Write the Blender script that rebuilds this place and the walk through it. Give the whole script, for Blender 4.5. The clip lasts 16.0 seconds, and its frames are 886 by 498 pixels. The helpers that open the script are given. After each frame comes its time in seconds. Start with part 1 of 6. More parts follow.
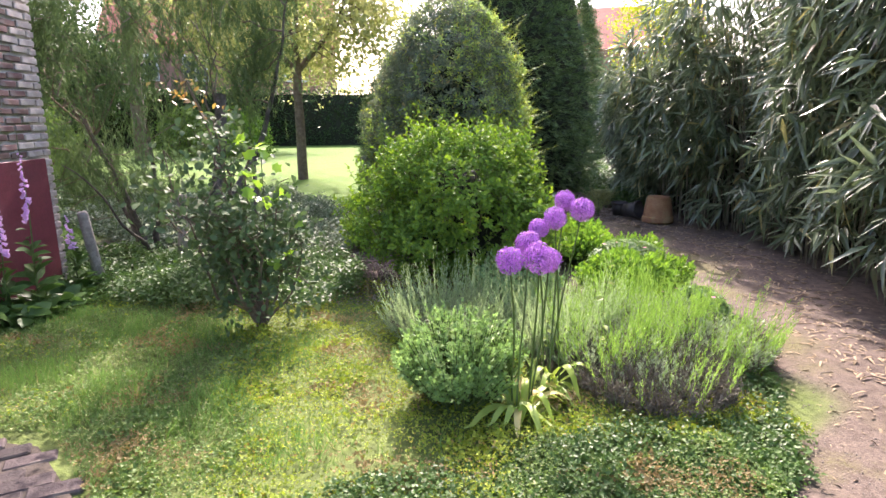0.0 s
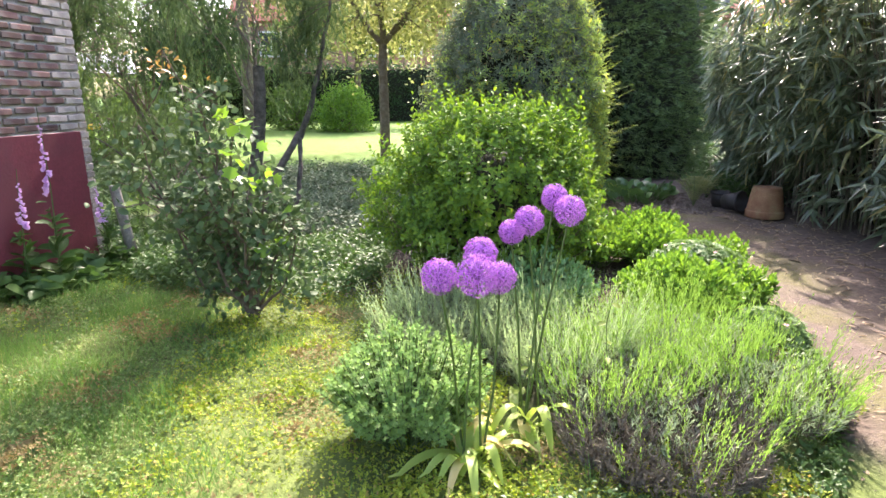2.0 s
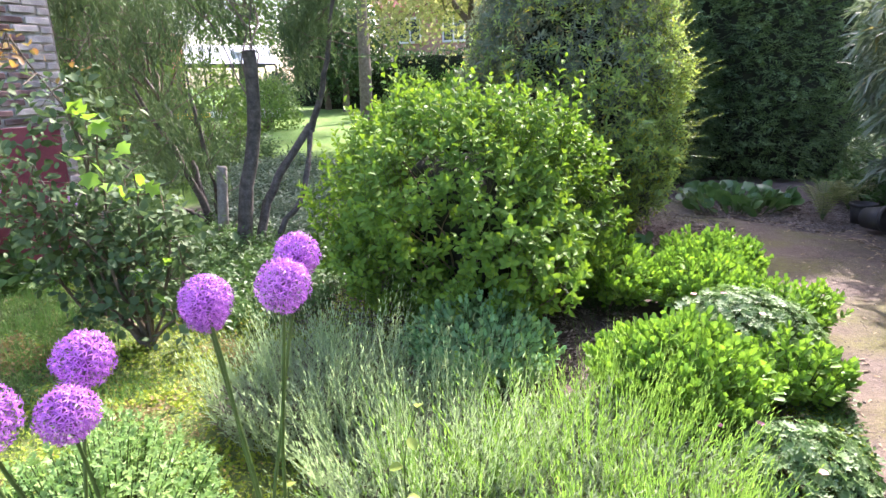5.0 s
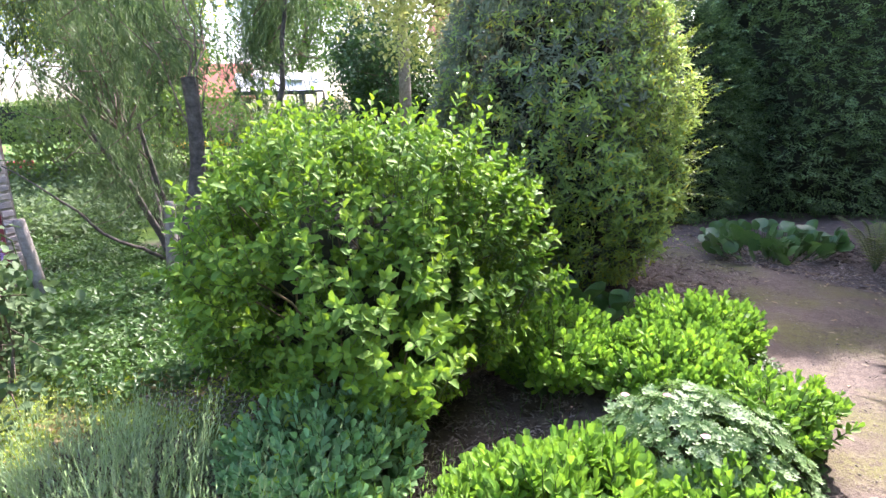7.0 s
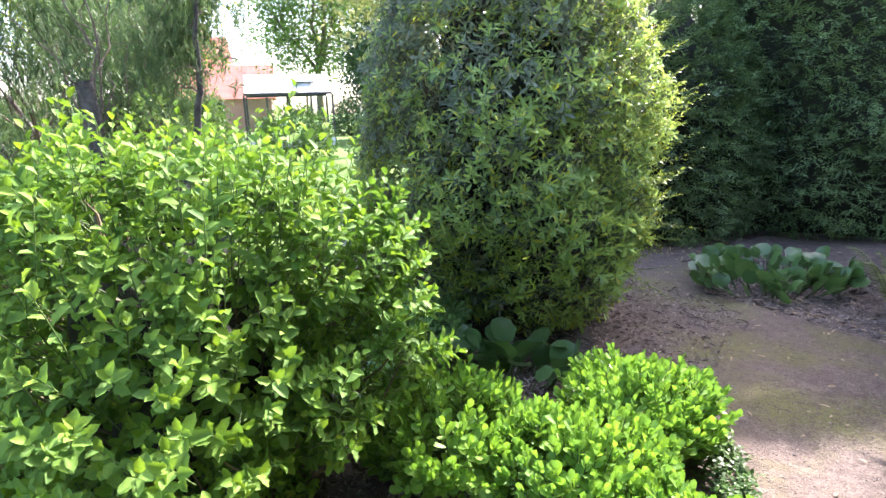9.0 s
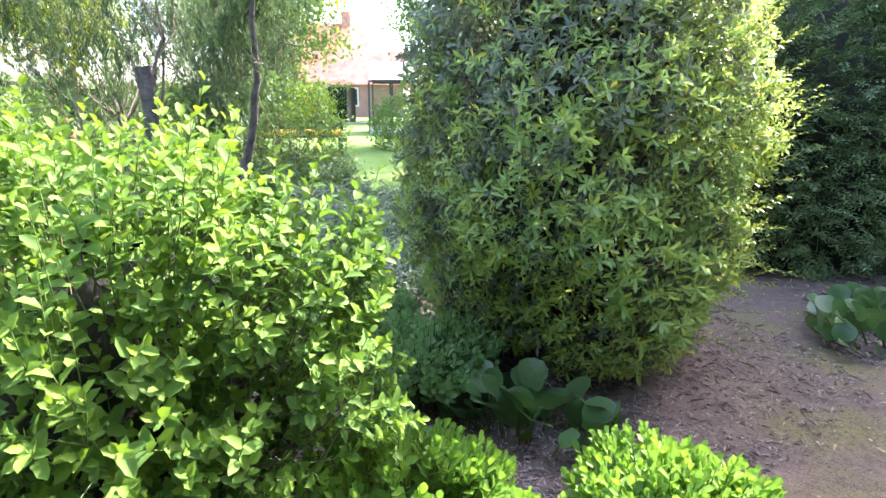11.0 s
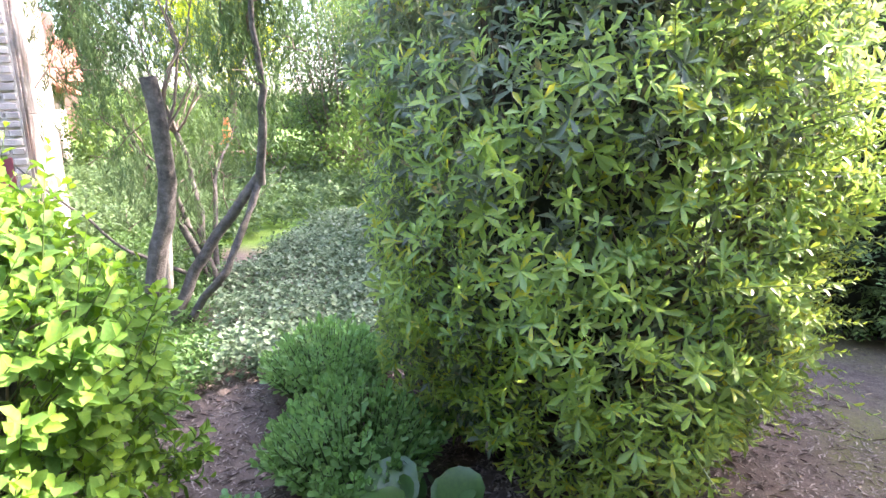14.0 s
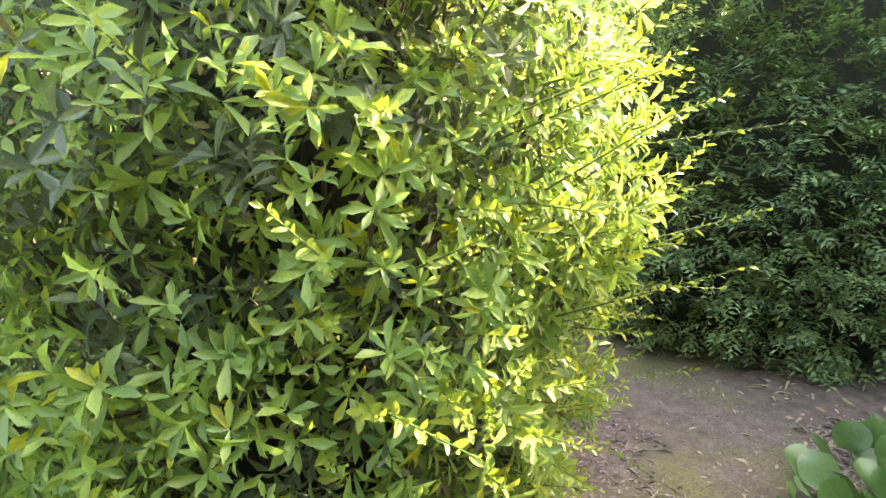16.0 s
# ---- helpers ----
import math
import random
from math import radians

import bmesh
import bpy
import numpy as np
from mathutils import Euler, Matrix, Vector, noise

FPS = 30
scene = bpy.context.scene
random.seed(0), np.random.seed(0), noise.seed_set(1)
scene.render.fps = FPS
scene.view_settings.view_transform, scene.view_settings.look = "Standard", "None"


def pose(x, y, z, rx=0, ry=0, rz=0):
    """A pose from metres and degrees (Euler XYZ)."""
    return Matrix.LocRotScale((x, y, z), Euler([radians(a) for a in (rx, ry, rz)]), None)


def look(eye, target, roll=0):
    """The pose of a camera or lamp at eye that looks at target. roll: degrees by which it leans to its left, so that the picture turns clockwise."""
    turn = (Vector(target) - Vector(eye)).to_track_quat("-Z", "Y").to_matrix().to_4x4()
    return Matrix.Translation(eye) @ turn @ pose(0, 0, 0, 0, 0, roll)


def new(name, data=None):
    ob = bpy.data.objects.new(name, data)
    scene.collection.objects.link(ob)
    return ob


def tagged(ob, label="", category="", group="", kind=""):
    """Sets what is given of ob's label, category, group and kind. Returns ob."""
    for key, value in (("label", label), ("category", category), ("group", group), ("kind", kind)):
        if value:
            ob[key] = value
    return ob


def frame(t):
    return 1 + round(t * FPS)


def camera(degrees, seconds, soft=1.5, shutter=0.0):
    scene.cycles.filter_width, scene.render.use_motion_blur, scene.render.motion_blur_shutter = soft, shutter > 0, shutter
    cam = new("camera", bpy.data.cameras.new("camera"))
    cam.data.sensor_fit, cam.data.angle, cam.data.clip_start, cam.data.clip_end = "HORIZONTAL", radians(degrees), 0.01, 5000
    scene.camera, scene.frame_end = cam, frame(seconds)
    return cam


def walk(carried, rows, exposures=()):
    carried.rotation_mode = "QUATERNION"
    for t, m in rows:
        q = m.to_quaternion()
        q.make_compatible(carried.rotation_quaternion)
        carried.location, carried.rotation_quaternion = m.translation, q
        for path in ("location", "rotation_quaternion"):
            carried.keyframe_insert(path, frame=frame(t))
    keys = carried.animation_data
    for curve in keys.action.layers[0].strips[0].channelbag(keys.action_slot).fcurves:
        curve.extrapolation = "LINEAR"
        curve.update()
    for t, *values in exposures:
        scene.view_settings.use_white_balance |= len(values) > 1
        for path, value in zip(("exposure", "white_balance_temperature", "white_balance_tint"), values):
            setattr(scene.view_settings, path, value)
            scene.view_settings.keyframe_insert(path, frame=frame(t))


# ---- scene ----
cam = camera(74.0, 16.0, 1.5)
PATH = [
    (0, (-0.056, -0.047, 1.476), (0.019, 1.905, 1.046), -0.4),
    (0.5, (0.08, 0.11, 1.442), (0.012, 2.061, 1.008), 0.2),
    (1, (0.21, 0.288, 1.455), (0.047, 2.229, 1.002), 0.2),
    (1.5, (0.439, 0.428, 1.454), (0.19, 2.354, 0.976), -0.1),
    (2, (0.675, 0.593, 1.457), (0.352, 2.501, 0.954), -0.2),
    (2.5, (0.832, 0.825, 1.452), (0.416, 2.709, 0.925), -0.3),
    (3, (0.992, 1.002, 1.455), (0.493, 2.859, 0.907), -0.3),
    (3.5, (1.221, 1.204, 1.477), (0.627, 3.032, 0.922), -0.4),
    (3.7, (1.292, 1.299, 1.481), (0.659, 3.112, 0.921), -0.5),
    (5.8, (1.838, 2.39, 1.427), (0.93, 4.095, 0.909), -1.5),
    (6, (1.887, 2.487, 1.434), (0.951, 4.18, 0.926), -1.5),
    (6.5, (2.018, 2.756, 1.442), (1.035, 4.428, 0.954), -1.6),
    (7, (2.121, 3.038, 1.444), (1.101, 4.695, 0.979), -1.8),
    (7.5, (2.16, 3.335, 1.466), (1.131, 4.988, 1.008), -1.5),
    (8, (2.264, 3.581, 1.465), (1.226, 5.228, 1.01), -1.5),
    (8.5, (2.333, 3.784, 1.47), (1.271, 5.417, 1.017), -1.6),
    (9, (2.321, 3.996, 1.478), (1.222, 5.603, 1.019), -1.7),
    (9.2, (2.323, 4.077, 1.487), (1.202, 5.668, 1.025), -1.7),
    (11.3, (2.421, 4.817, 1.525), (0.963, 6.095, 1.035), 0.1),
    (11.5, (2.439, 4.892, 1.531), (0.952, 6.137, 1.042), 0.1),
    (12, (2.454, 5.098, 1.518), (0.887, 6.245, 1.041), -0.1),
    (12.5, (2.412, 5.325, 1.537), (0.781, 6.38, 1.061), -0.3),
    (13, (2.417, 5.541, 1.534), (0.726, 6.502, 1.064), -0.3),
    (13.5, (2.424, 5.731, 1.549), (0.701, 6.635, 1.083), -0.1),
    (14, (2.355, 5.915, 1.531), (0.634, 6.825, 1.068), -0.2),
    (14.5, (2.282, 6.109, 1.545), (0.574, 7.034, 1.071), -0.3),
    (15, (2.253, 6.369, 1.538), (0.555, 7.309, 1.054), -0.3),
    (15.5, (2.193, 6.64, 1.54), (0.564, 7.679, 1.022), 0.5),
    (16, (2.093, 6.888, 1.538), (0.561, 8.074, 1.042), -0.3),
]
walk(cam, [(t, look(eye, target, roll)) for t, eye, target, roll in PATH],
     [(0.0, 2.20, 6700, 27), (2.0, 2.48, 6750, 23), (6.0, 2.62, 6150, 28), (9.0, 2.98, 6100, 25), (12.0, 3.42, 6150, 27), (13.5, 3.54, 6350, 26), (14.5, 3.68, 6500, 25), (15.4, 3.82, 7100, 19), (16.0, 3.90, 8400, 14)])


# ---- light ----
SUN_AZ, SUN_EL = 3.0, 43.0          # degrees from +y towards +x, and above the horizon
world = bpy.data.worlds.new("sky")
scene.world = world
world.use_nodes = True
wn = world.node_tree.nodes
sky = wn.new("ShaderNodeTexSky")
sky.sky_type = 'NISHITA'
sky.sun_disc = False
sky.sun_elevation = radians(SUN_EL)
sky.sun_rotation = radians(SUN_AZ)
sky.air_density, sky.dust_density, sky.ozone_density = 1.0, 3.0, 1.0
wn["Background"].inputs["Strength"].default_value = 0.15
world.node_tree.links.new(sky.outputs[0], wn["Background"].inputs["Color"])
sun = new("sun", bpy.data.lights.new("sun", 'SUN'))
sun.data.energy, sun.data.angle, sun.data.color = 2.85, radians(0.6), (1.0, 0.94, 0.84)
_s = Vector((math.sin(radians(SUN_AZ)) * math.cos(radians(SUN_EL)), math.cos(radians(SUN_AZ)) * math.cos(radians(SUN_EL)), math.sin(radians(SUN_EL))))
sun.matrix_world = look(_s * 60, (0, 0, 0))


# ---- materials ----
def nodes_of(name):
    m = bpy.data.materials.new(name)
    m.use_nodes = True
    nt = m.node_tree
    return m, nt, nt.nodes, nt.links, nt.nodes["Principled BSDF"]


def mixed(nt, fac, a, b):
    """A colour mix; a and b are colours or sockets."""
    n = nt.nodes.new("ShaderNodeMix")
    n.data_type = 'RGBA'
    for sock, v in ((n.inputs[0], fac), (n.inputs[6], a), (n.inputs[7], b)):
        if isinstance(v, bpy.types.NodeSocket):
            nt.links.new(v, sock)
        elif isinstance(v, tuple):
            sock.default_value = (*v, 1.0)
        else:
            sock.default_value = v
    return n.outputs[2]


def noise_tex(nt, scale, detail=4.0, rough=0.6, coords="Object"):
    c = nt.nodes.new("ShaderNodeTexCoord")
    n = nt.nodes.new("ShaderNodeTexNoise")
    n.inputs["Scale"].default_value, n.inputs["Detail"].default_value, n.inputs["Roughness"].default_value = scale, detail, rough
    nt.links.new(c.outputs[coords], n.inputs["Vector"])
    return n.outputs[0]


def span(nt, sock, lo, hi):
    r = nt.nodes.new("ShaderNodeMapRange")
    r.inputs[1].default_value, r.inputs[2].default_value = lo, hi
    nt.links.new(sock, r.inputs[0])
    return r.outputs[0]


def bumped(nt, b, sock, strength=0.3, dist=0.01):
    n = nt.nodes.new("ShaderNodeBump")
    n.inputs["Strength"].default_value, n.inputs["Distance"].default_value = strength, dist
    nt.links.new(sock, n.inputs["Height"])
    nt.links.new(n.outputs[0], b.inputs["Normal"])


def leaf_mat(name, old, young, odd=None, share=0.06, rough=0.5, thin=0.38, scale=3.0, gloss=0.3):
    """Foliage: each leaf takes its own shade between old and young growth, some are of an odd colour; light passes through."""
    m, nt, ns, ln, b = nodes_of(name)
    g = ns.new("ShaderNodeNewGeometry")
    patch = span(nt, noise_tex(nt, scale), 0.35, 0.65)
    mth = ns.new("ShaderNodeMath")
    mth.operation = 'MULTIPLY_ADD'
    mth.inputs[1].default_value = 0.75
    ln.new(g.outputs["Random Per Island"], mth.inputs[0])
    half = ns.new("ShaderNodeMath")
    half.operation = 'MULTIPLY_ADD'
    half.inputs[1].default_value, half.inputs[2].default_value = 0.5, -0.12
    ln.new(patch, half.inputs[0])
    ln.new(half.outputs[0], mth.inputs[2])
    mth.use_clamp = True
    col = mixed(nt, mth.outputs[0], old, young)
    if odd:
        wn_ = ns.new("ShaderNodeTexWhiteNoise")
        wn_.noise_dimensions = '1D'
        ln.new(g.outputs["Random Per Island"], wn_.inputs["W"])
        lt = ns.new("ShaderNodeMath")
        lt.operation = 'LESS_THAN'
        lt.inputs[1].default_value = share
        ln.new(wn_.outputs["Value"], lt.inputs[0])
        col = mixed(nt, lt.outputs[0], col, odd)
    veins = noise_tex(nt, 160.0, 2.0)
    col = mixed(nt, span(nt, veins, 0.4, 0.75), col, tuple(min(1.0, c * 1.25 + 0.01) for c in old))
    ln.new(col, b.inputs["Base Color"])
    b.inputs["Roughness"].default_value = rough
    b.inputs["Specular IOR Level"].default_value = gloss
    if thin > 0:
        tr = ns.new("ShaderNodeBsdfTranslucent")
        hs = ns.new("ShaderNodeHueSaturation")
        hs.inputs["Saturation"].default_value, hs.inputs["Value"].default_value, hs.inputs["Hue"].default_value = 1.1, 1.45, 0.495
        ln.new(col, hs.inputs["Color"])
        ln.new(hs.outputs[0], tr.inputs["Color"])
        mx = ns.new("ShaderNodeMixShader")
        mx.inputs[0].default_value = thin
        ln.new(b.outputs[0], mx.inputs[1])
        ln.new(tr.outputs[0], mx.inputs[2])
        ln.new(mx.outputs[0], ns["Material Output"].inputs["Surface"])
    return m


def plain_mat(name, a, c, scale=8.0, rough=0.8, bump=0.3, fine=60.0, spread=(0.35, 0.65), by_object=0.0, metal=0.0, stain=None):
    """An uneven surface of two shades at two scales, with fine relief; pieces may vary by object."""
    m, nt, ns, ln, b = nodes_of(name)
    col = mixed(nt, span(nt, noise_tex(nt, scale, 6.0), *spread), a, c)
    col = mixed(nt, span(nt, noise_tex(nt, fine, 3.0), 0.3, 1.1), col, tuple(v * 0.55 for v in a))
    if stain:
        col = mixed(nt, span(nt, noise_tex(nt, scale * 0.37, 5.0, 0.7), 0.52, 0.66), col, stain)
    if by_object:
        oi = ns.new("ShaderNodeObjectInfo")
        hs = ns.new("ShaderNodeHueSaturation")
        ln.new(col, hs.inputs["Color"])
        r = ns.new("ShaderNodeMapRange")
        r.inputs[3].default_value, r.inputs[4].default_value = 1.0 - by_object, 1.0 + by_object
        ln.new(oi.outputs["Random"], r.inputs[0])
        ln.new(r.outputs[0], hs.inputs["Value"])
        col = hs.outputs[0]
    ln.new(col, b.inputs["Base Color"])
    b.inputs["Roughness"].default_value, b.inputs["Metallic"].default_value = rough, metal
    bumped(nt, b, noise_tex(nt, fine, 5.0), bump, 0.01)
    return m


BARK = plain_mat("bark", (0.10, 0.075, 0.05), (0.20, 0.16, 0.12), 14.0, 0.9, 0.8, 70.0)
BARK_GREY = plain_mat("grey_bark", (0.055, 0.048, 0.04), (0.16, 0.14, 0.12), 18.0, 0.9, 0.9, 60.0)
TWIG = plain_mat("twig", (0.12, 0.09, 0.05), (0.22, 0.17, 0.09), 20.0, 0.85, 0.4)
WOOD_OLD = plain_mat("weathered_wood", (0.20, 0.18, 0.15), (0.36, 0.33, 0.29), 20.0, 0.9, 0.7, 90.0)
STEM = plain_mat("green_stem", (0.06, 0.11, 0.025), (0.11, 0.17, 0.04), 12.0, 0.5, 0.2)
BRICK = plain_mat("brick", (0.13, 0.068, 0.060), (0.25, 0.145, 0.125), 9.0, 0.9, 0.6, 110.0, by_object=0.5, stain=(0.20, 0.17, 0.16))
PAVER = plain_mat("paver", (0.042, 0.032, 0.031), (0.085, 0.062, 0.058), 9.0, 0.85, 0.6, 90.0, by_object=0.4, stain=(0.13, 0.12, 0.09))
MORTAR = plain_mat("mortar", (0.54, 0.51, 0.47), (0.70, 0.67, 0.62), 7.0, 0.95, 0.6, 120.0)
RED_PAINT = plain_mat("red_paint", (0.17, 0.030, 0.045), (0.225, 0.042, 0.058), 2.5, 0.55, 0.25, 45.0, stain=(0.15, 0.04, 0.05))
PALE_BRICK = plain_mat("pale_brick", (0.34, 0.28, 0.25), (0.58, 0.51, 0.46), 9.0, 0.9, 0.6, 110.0, by_object=0.2)
LIMEWASH = plain_mat("limewash", (0.27, 0.22, 0.19), (0.42, 0.36, 0.32), 5.0, 0.9, 0.5, 60.0, stain=(0.21, 0.13, 0.10))
TERRACOTTA = plain_mat("terracotta", (0.30, 0.14, 0.07), (0.42, 0.24, 0.12), 7.0, 0.85, 0.3, 90.0, stain=(0.34, 0.25, 0.12))
BLACK_POT = plain_mat("dark_plastic", (0.025, 0.022, 0.02), (0.05, 0.045, 0.04), 9.0, 0.6, 0.2)
ROOF_TILE = plain_mat("roof_tile", (0.36, 0.11, 0.07), (0.48, 0.18, 0.12), 1.2, 0.85, 0.4, 9.0)
FAR_BRICK = plain_mat("far_brick", (0.33, 0.17, 0.13), (0.44, 0.25, 0.20), 0.9, 0.9, 0.3, 14.0)
WHITE = plain_mat("white_paint", (0.70, 0.70, 0.68), (0.82, 0.82, 0.80), 3.0, 0.5, 0.1)
DARK_GLASS = plain_mat("window_pane", (0.03, 0.035, 0.045), (0.06, 0.065, 0.08), 1.0, 0.08, 0.0)
SLATE = plain_mat("slate", (0.10, 0.11, 0.15), (0.17, 0.18, 0.23), 2.0, 0.6, 0.2)
FRAME_DARK = plain_mat("dark_frame", (0.035, 0.038, 0.035), (0.06, 0.06, 0.055), 6.0, 0.5, 0.1)
YELLOW = plain_mat("yellow_plastic", (0.75, 0.45, 0.02), (0.85, 0.55, 0.04), 3.0, 0.5, 0.1)
ORANGE = plain_mat("orange_plastic", (0.75, 0.16, 0.03), (0.85, 0.22, 0.05), 3.0, 0.5, 0.1)
RED_SHEET = plain_mat("red_sheet", (0.55, 0.06, 0.06), (0.65, 0.10, 0.09), 3.0, 0.6, 0.1)
LITTER = plain_mat("dry_leaf", (0.30, 0.21, 0.11), (0.50, 0.40, 0.26), 30.0, 0.8, 0.2)
CHIP = leaf_mat("bark_chip", (0.12, 0.09, 0.075), (0.50, 0.43, 0.37), rough=0.9, thin=0.0, scale=6.0, gloss=0.1)

L_BUSH = leaf_mat("lime_leaf", (0.077, 0.165, 0.032), (0.215, 0.355, 0.052), rough=0.58, thin=0.27, scale=2.2, gloss=0.14)
L_BUSH_TIP = leaf_mat("young_lime_leaf", (0.11, 0.213, 0.032), (0.27, 0.40, 0.046), rough=0.58, thin=0.27, scale=2.2, gloss=0.14)
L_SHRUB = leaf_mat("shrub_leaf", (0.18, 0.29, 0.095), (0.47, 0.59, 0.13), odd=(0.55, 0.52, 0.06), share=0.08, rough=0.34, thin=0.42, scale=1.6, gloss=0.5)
# Old leaves' grey, darkened further to put shade into inner and less lit parts.
L_SHRUB_OLD_SHADED = leaf_mat("old_shaded_shrub_leaf", (0.075, 0.11, 0.065), (0.22, 0.265, 0.145), odd=(0.32, 0.26, 0.12), share=0.05, rough=0.34, thin=0.36, scale=1.6, gloss=0.55)
L_SHOOT = leaf_mat("young_shoot_leaf", (0.18, 0.26, 0.05), (0.31, 0.37, 0.075), rough=0.4, thin=0.34)
L_YEW = leaf_mat("yew_needle", (0.036, 0.08, 0.037), (0.31, 0.45, 0.15), rough=0.42, thin=0.15, scale=1.6)
L_BAMBOO = leaf_mat("bamboo_leaf", (0.058, 0.095, 0.047), (0.25, 0.31, 0.17), odd=(0.42, 0.37, 0.14), share=0.05, rough=0.33, thin=0.3, scale=1.3, gloss=0.8)
L_LAV = leaf_mat("lavender_leaf", (0.22, 0.29, 0.175), (0.40, 0.49, 0.29), rough=0.6, thin=0.3, scale=4.0)
L_LAVTOP = leaf_mat("lavender_stalk", (0.16, 0.30, 0.06), (0.35, 0.53, 0.125), rough=0.55, thin=0.3, scale=4.0)
L_LAVPALE = leaf_mat("pale_lavender_stalk", (0.24, 0.34, 0.16), (0.44, 0.55, 0.29), rough=0.55, thin=0.3, scale=4.0)
L_LAVOLD = leaf_mat("lavender_old_wood", (0.095, 0.085, 0.065), (0.21, 0.19, 0.15), rough=0.8, thin=0.1, scale=4.0)
L_SEDUM = leaf_mat("sedum_leaf", (0.10, 0.21, 0.04), (0.27, 0.45, 0.055), rough=0.5, thin=0.34, scale=3.0)
L_SEDUM_BLUE = leaf_mat("blue_sedum_leaf", (0.15, 0.31, 0.14), (0.33, 0.51, 0.20), odd=(0.33, 0.44, 0.06), share=0.06, rough=0.4, thin=0.25)
L_SEDUM_DARK = leaf_mat("dark_sedum_leaf", (0.15, 0.29, 0.10), (0.31, 0.50, 0.16), rough=0.4, thin=0.32)
L_GERANIUM = leaf_mat("cranesbill_leaf", (0.10, 0.19, 0.06), (0.21, 0.32, 0.125), odd=(0.29, 0.39, 0.21), share=0.12, rough=0.5, thin=0.3)
L_BERGENIA = leaf_mat("elephant_ear_leaf", (0.05, 0.115, 0.035), (0.115, 0.215, 0.055), rough=0.30, thin=0.22, scale=9.0, gloss=0.5)
L_FERN = leaf_mat("fern_leaf", (0.17, 0.20, 0.075), (0.29, 0.31, 0.13), rough=0.5, thin=0.35)
L_MOSS = leaf_mat("creeping_leaf", (0.15, 0.235, 0.03), (0.42, 0.48, 0.06), odd=(0.42, 0.27, 0.10), share=0.09, rough=0.7, thin=0.3, scale=1.4)
L_MOSS_DRY = leaf_mat("rusty_creeping_leaf", (0.16, 0.14, 0.05), (0.36, 0.25, 0.11), rough=0.6, thin=0.25, scale=1.4)
L_MOSS_GREEN = leaf_mat("green_creeping_leaf", (0.085, 0.16, 0.04), (0.22, 0.32, 0.08), odd=(0.42, 0.40, 0.20), share=0.05, rough=0.55, thin=0.3, scale=1.4)
L_GRASS = leaf_mat("grass_blade", (0.085, 0.18, 0.045), (0.20, 0.34, 0.085), odd=(0.40, 0.38, 0.16), share=0.05, rough=0.5, thin=0.35, scale=1.2)
L_WEED = leaf_mat("weed_leaf", (0.048, 0.105, 0.026), (0.105, 0.195, 0.044), rough=0.45, thin=0.3, scale=1.8)
L_ROSE = leaf_mat("rose_leaf", (0.05, 0.095, 0.04), (0.125, 0.18, 0.07), rough=0.6, thin=0.2, scale=2.5, gloss=0.2)
L_ROSE_NEW = leaf_mat("young_rose_leaf", (0.22, 0.13, 0.05), (0.30, 0.27, 0.06), rough=0.35, thin=0.35)
L_VINE = leaf_mat("vine_leaf", (0.16, 0.32, 0.05), (0.28, 0.45, 0.07), rough=0.35, thin=0.4)
L_TAM = leaf_mat("feathery_leaf", (0.055, 0.10, 0.04), (0.14, 0.21, 0.075), rough=0.6, thin=0.35, scale=1.5)
L_SILVER = leaf_mat("silver_leaf", (0.065, 0.11, 0.052), (0.15, 0.205, 0.11), odd=(0.27, 0.32, 0.23), share=0.07, rough=0.5, thin=0.2, scale=1.8)
L_ACER = leaf_mat("acer_leaf", (0.18, 0.21, 0.07), (0.40, 0.41, 0.17), rough=0.45, thin=0.42, scale=0.8)
L_FARDARK = leaf_mat("far_dark_leaf", (0.025, 0.055, 0.02), (0.06, 0.12, 0.03), rough=0.5, thin=0.2, scale=0.4)
L_FARMID = leaf_mat("far_leaf", (0.07, 0.13, 0.03), (0.16, 0.25, 0.05), rough=0.5, thin=0.35, scale=0.35)
L_FARLIGHT = leaf_mat("far_golden_leaf", (0.21, 0.27, 0.022), (0.42, 0.48, 0.035), rough=0.5, thin=0.45, scale=0.4)
L_WILLOW = leaf_mat("willow_leaf", (0.05, 0.09, 0.035), (0.13, 0.20, 0.06), rough=0.5, thin=0.3, scale=0.8)
L_STRAP = leaf_mat("strap_leaf", (0.22, 0.34, 0.06), (0.40, 0.48, 0.12), rough=0.4, thin=0.35)
L_STRAPDRY = leaf_mat("withered_strap_leaf", (0.48, 0.42, 0.16), (0.66, 0.58, 0.28), rough=0.6, thin=0.35)
L_ARTEM = leaf_mat("daisy_leaf", (0.14, 0.26, 0.085), (0.36, 0.52, 0.16), rough=0.5, thin=0.32)
P_ALLIUM_IN = leaf_mat("allium_floret_stalk", (0.16, 0.05, 0.20), (0.26, 0.10, 0.30), rough=0.6, thin=0.2)
P_ALLIUM = leaf_mat("allium_petal", (0.33, 0.11, 0.46), (0.62, 0.30, 0.72), rough=0.5, thin=0.3)
P_FOX = leaf_mat("foxglove_petal", (0.60, 0.38, 0.64), (0.80, 0.62, 0.82), rough=0.5, thin=0.35)
P_PINK = leaf_mat("pink_petal", (0.70, 0.22, 0.35), (0.80, 0.40, 0.50), rough=0.5, thin=0.3)


# ---- shapes ----
def unit(v):
    return v / np.maximum(np.linalg.norm(v, axis=-1, keepdims=True), 1e-9)


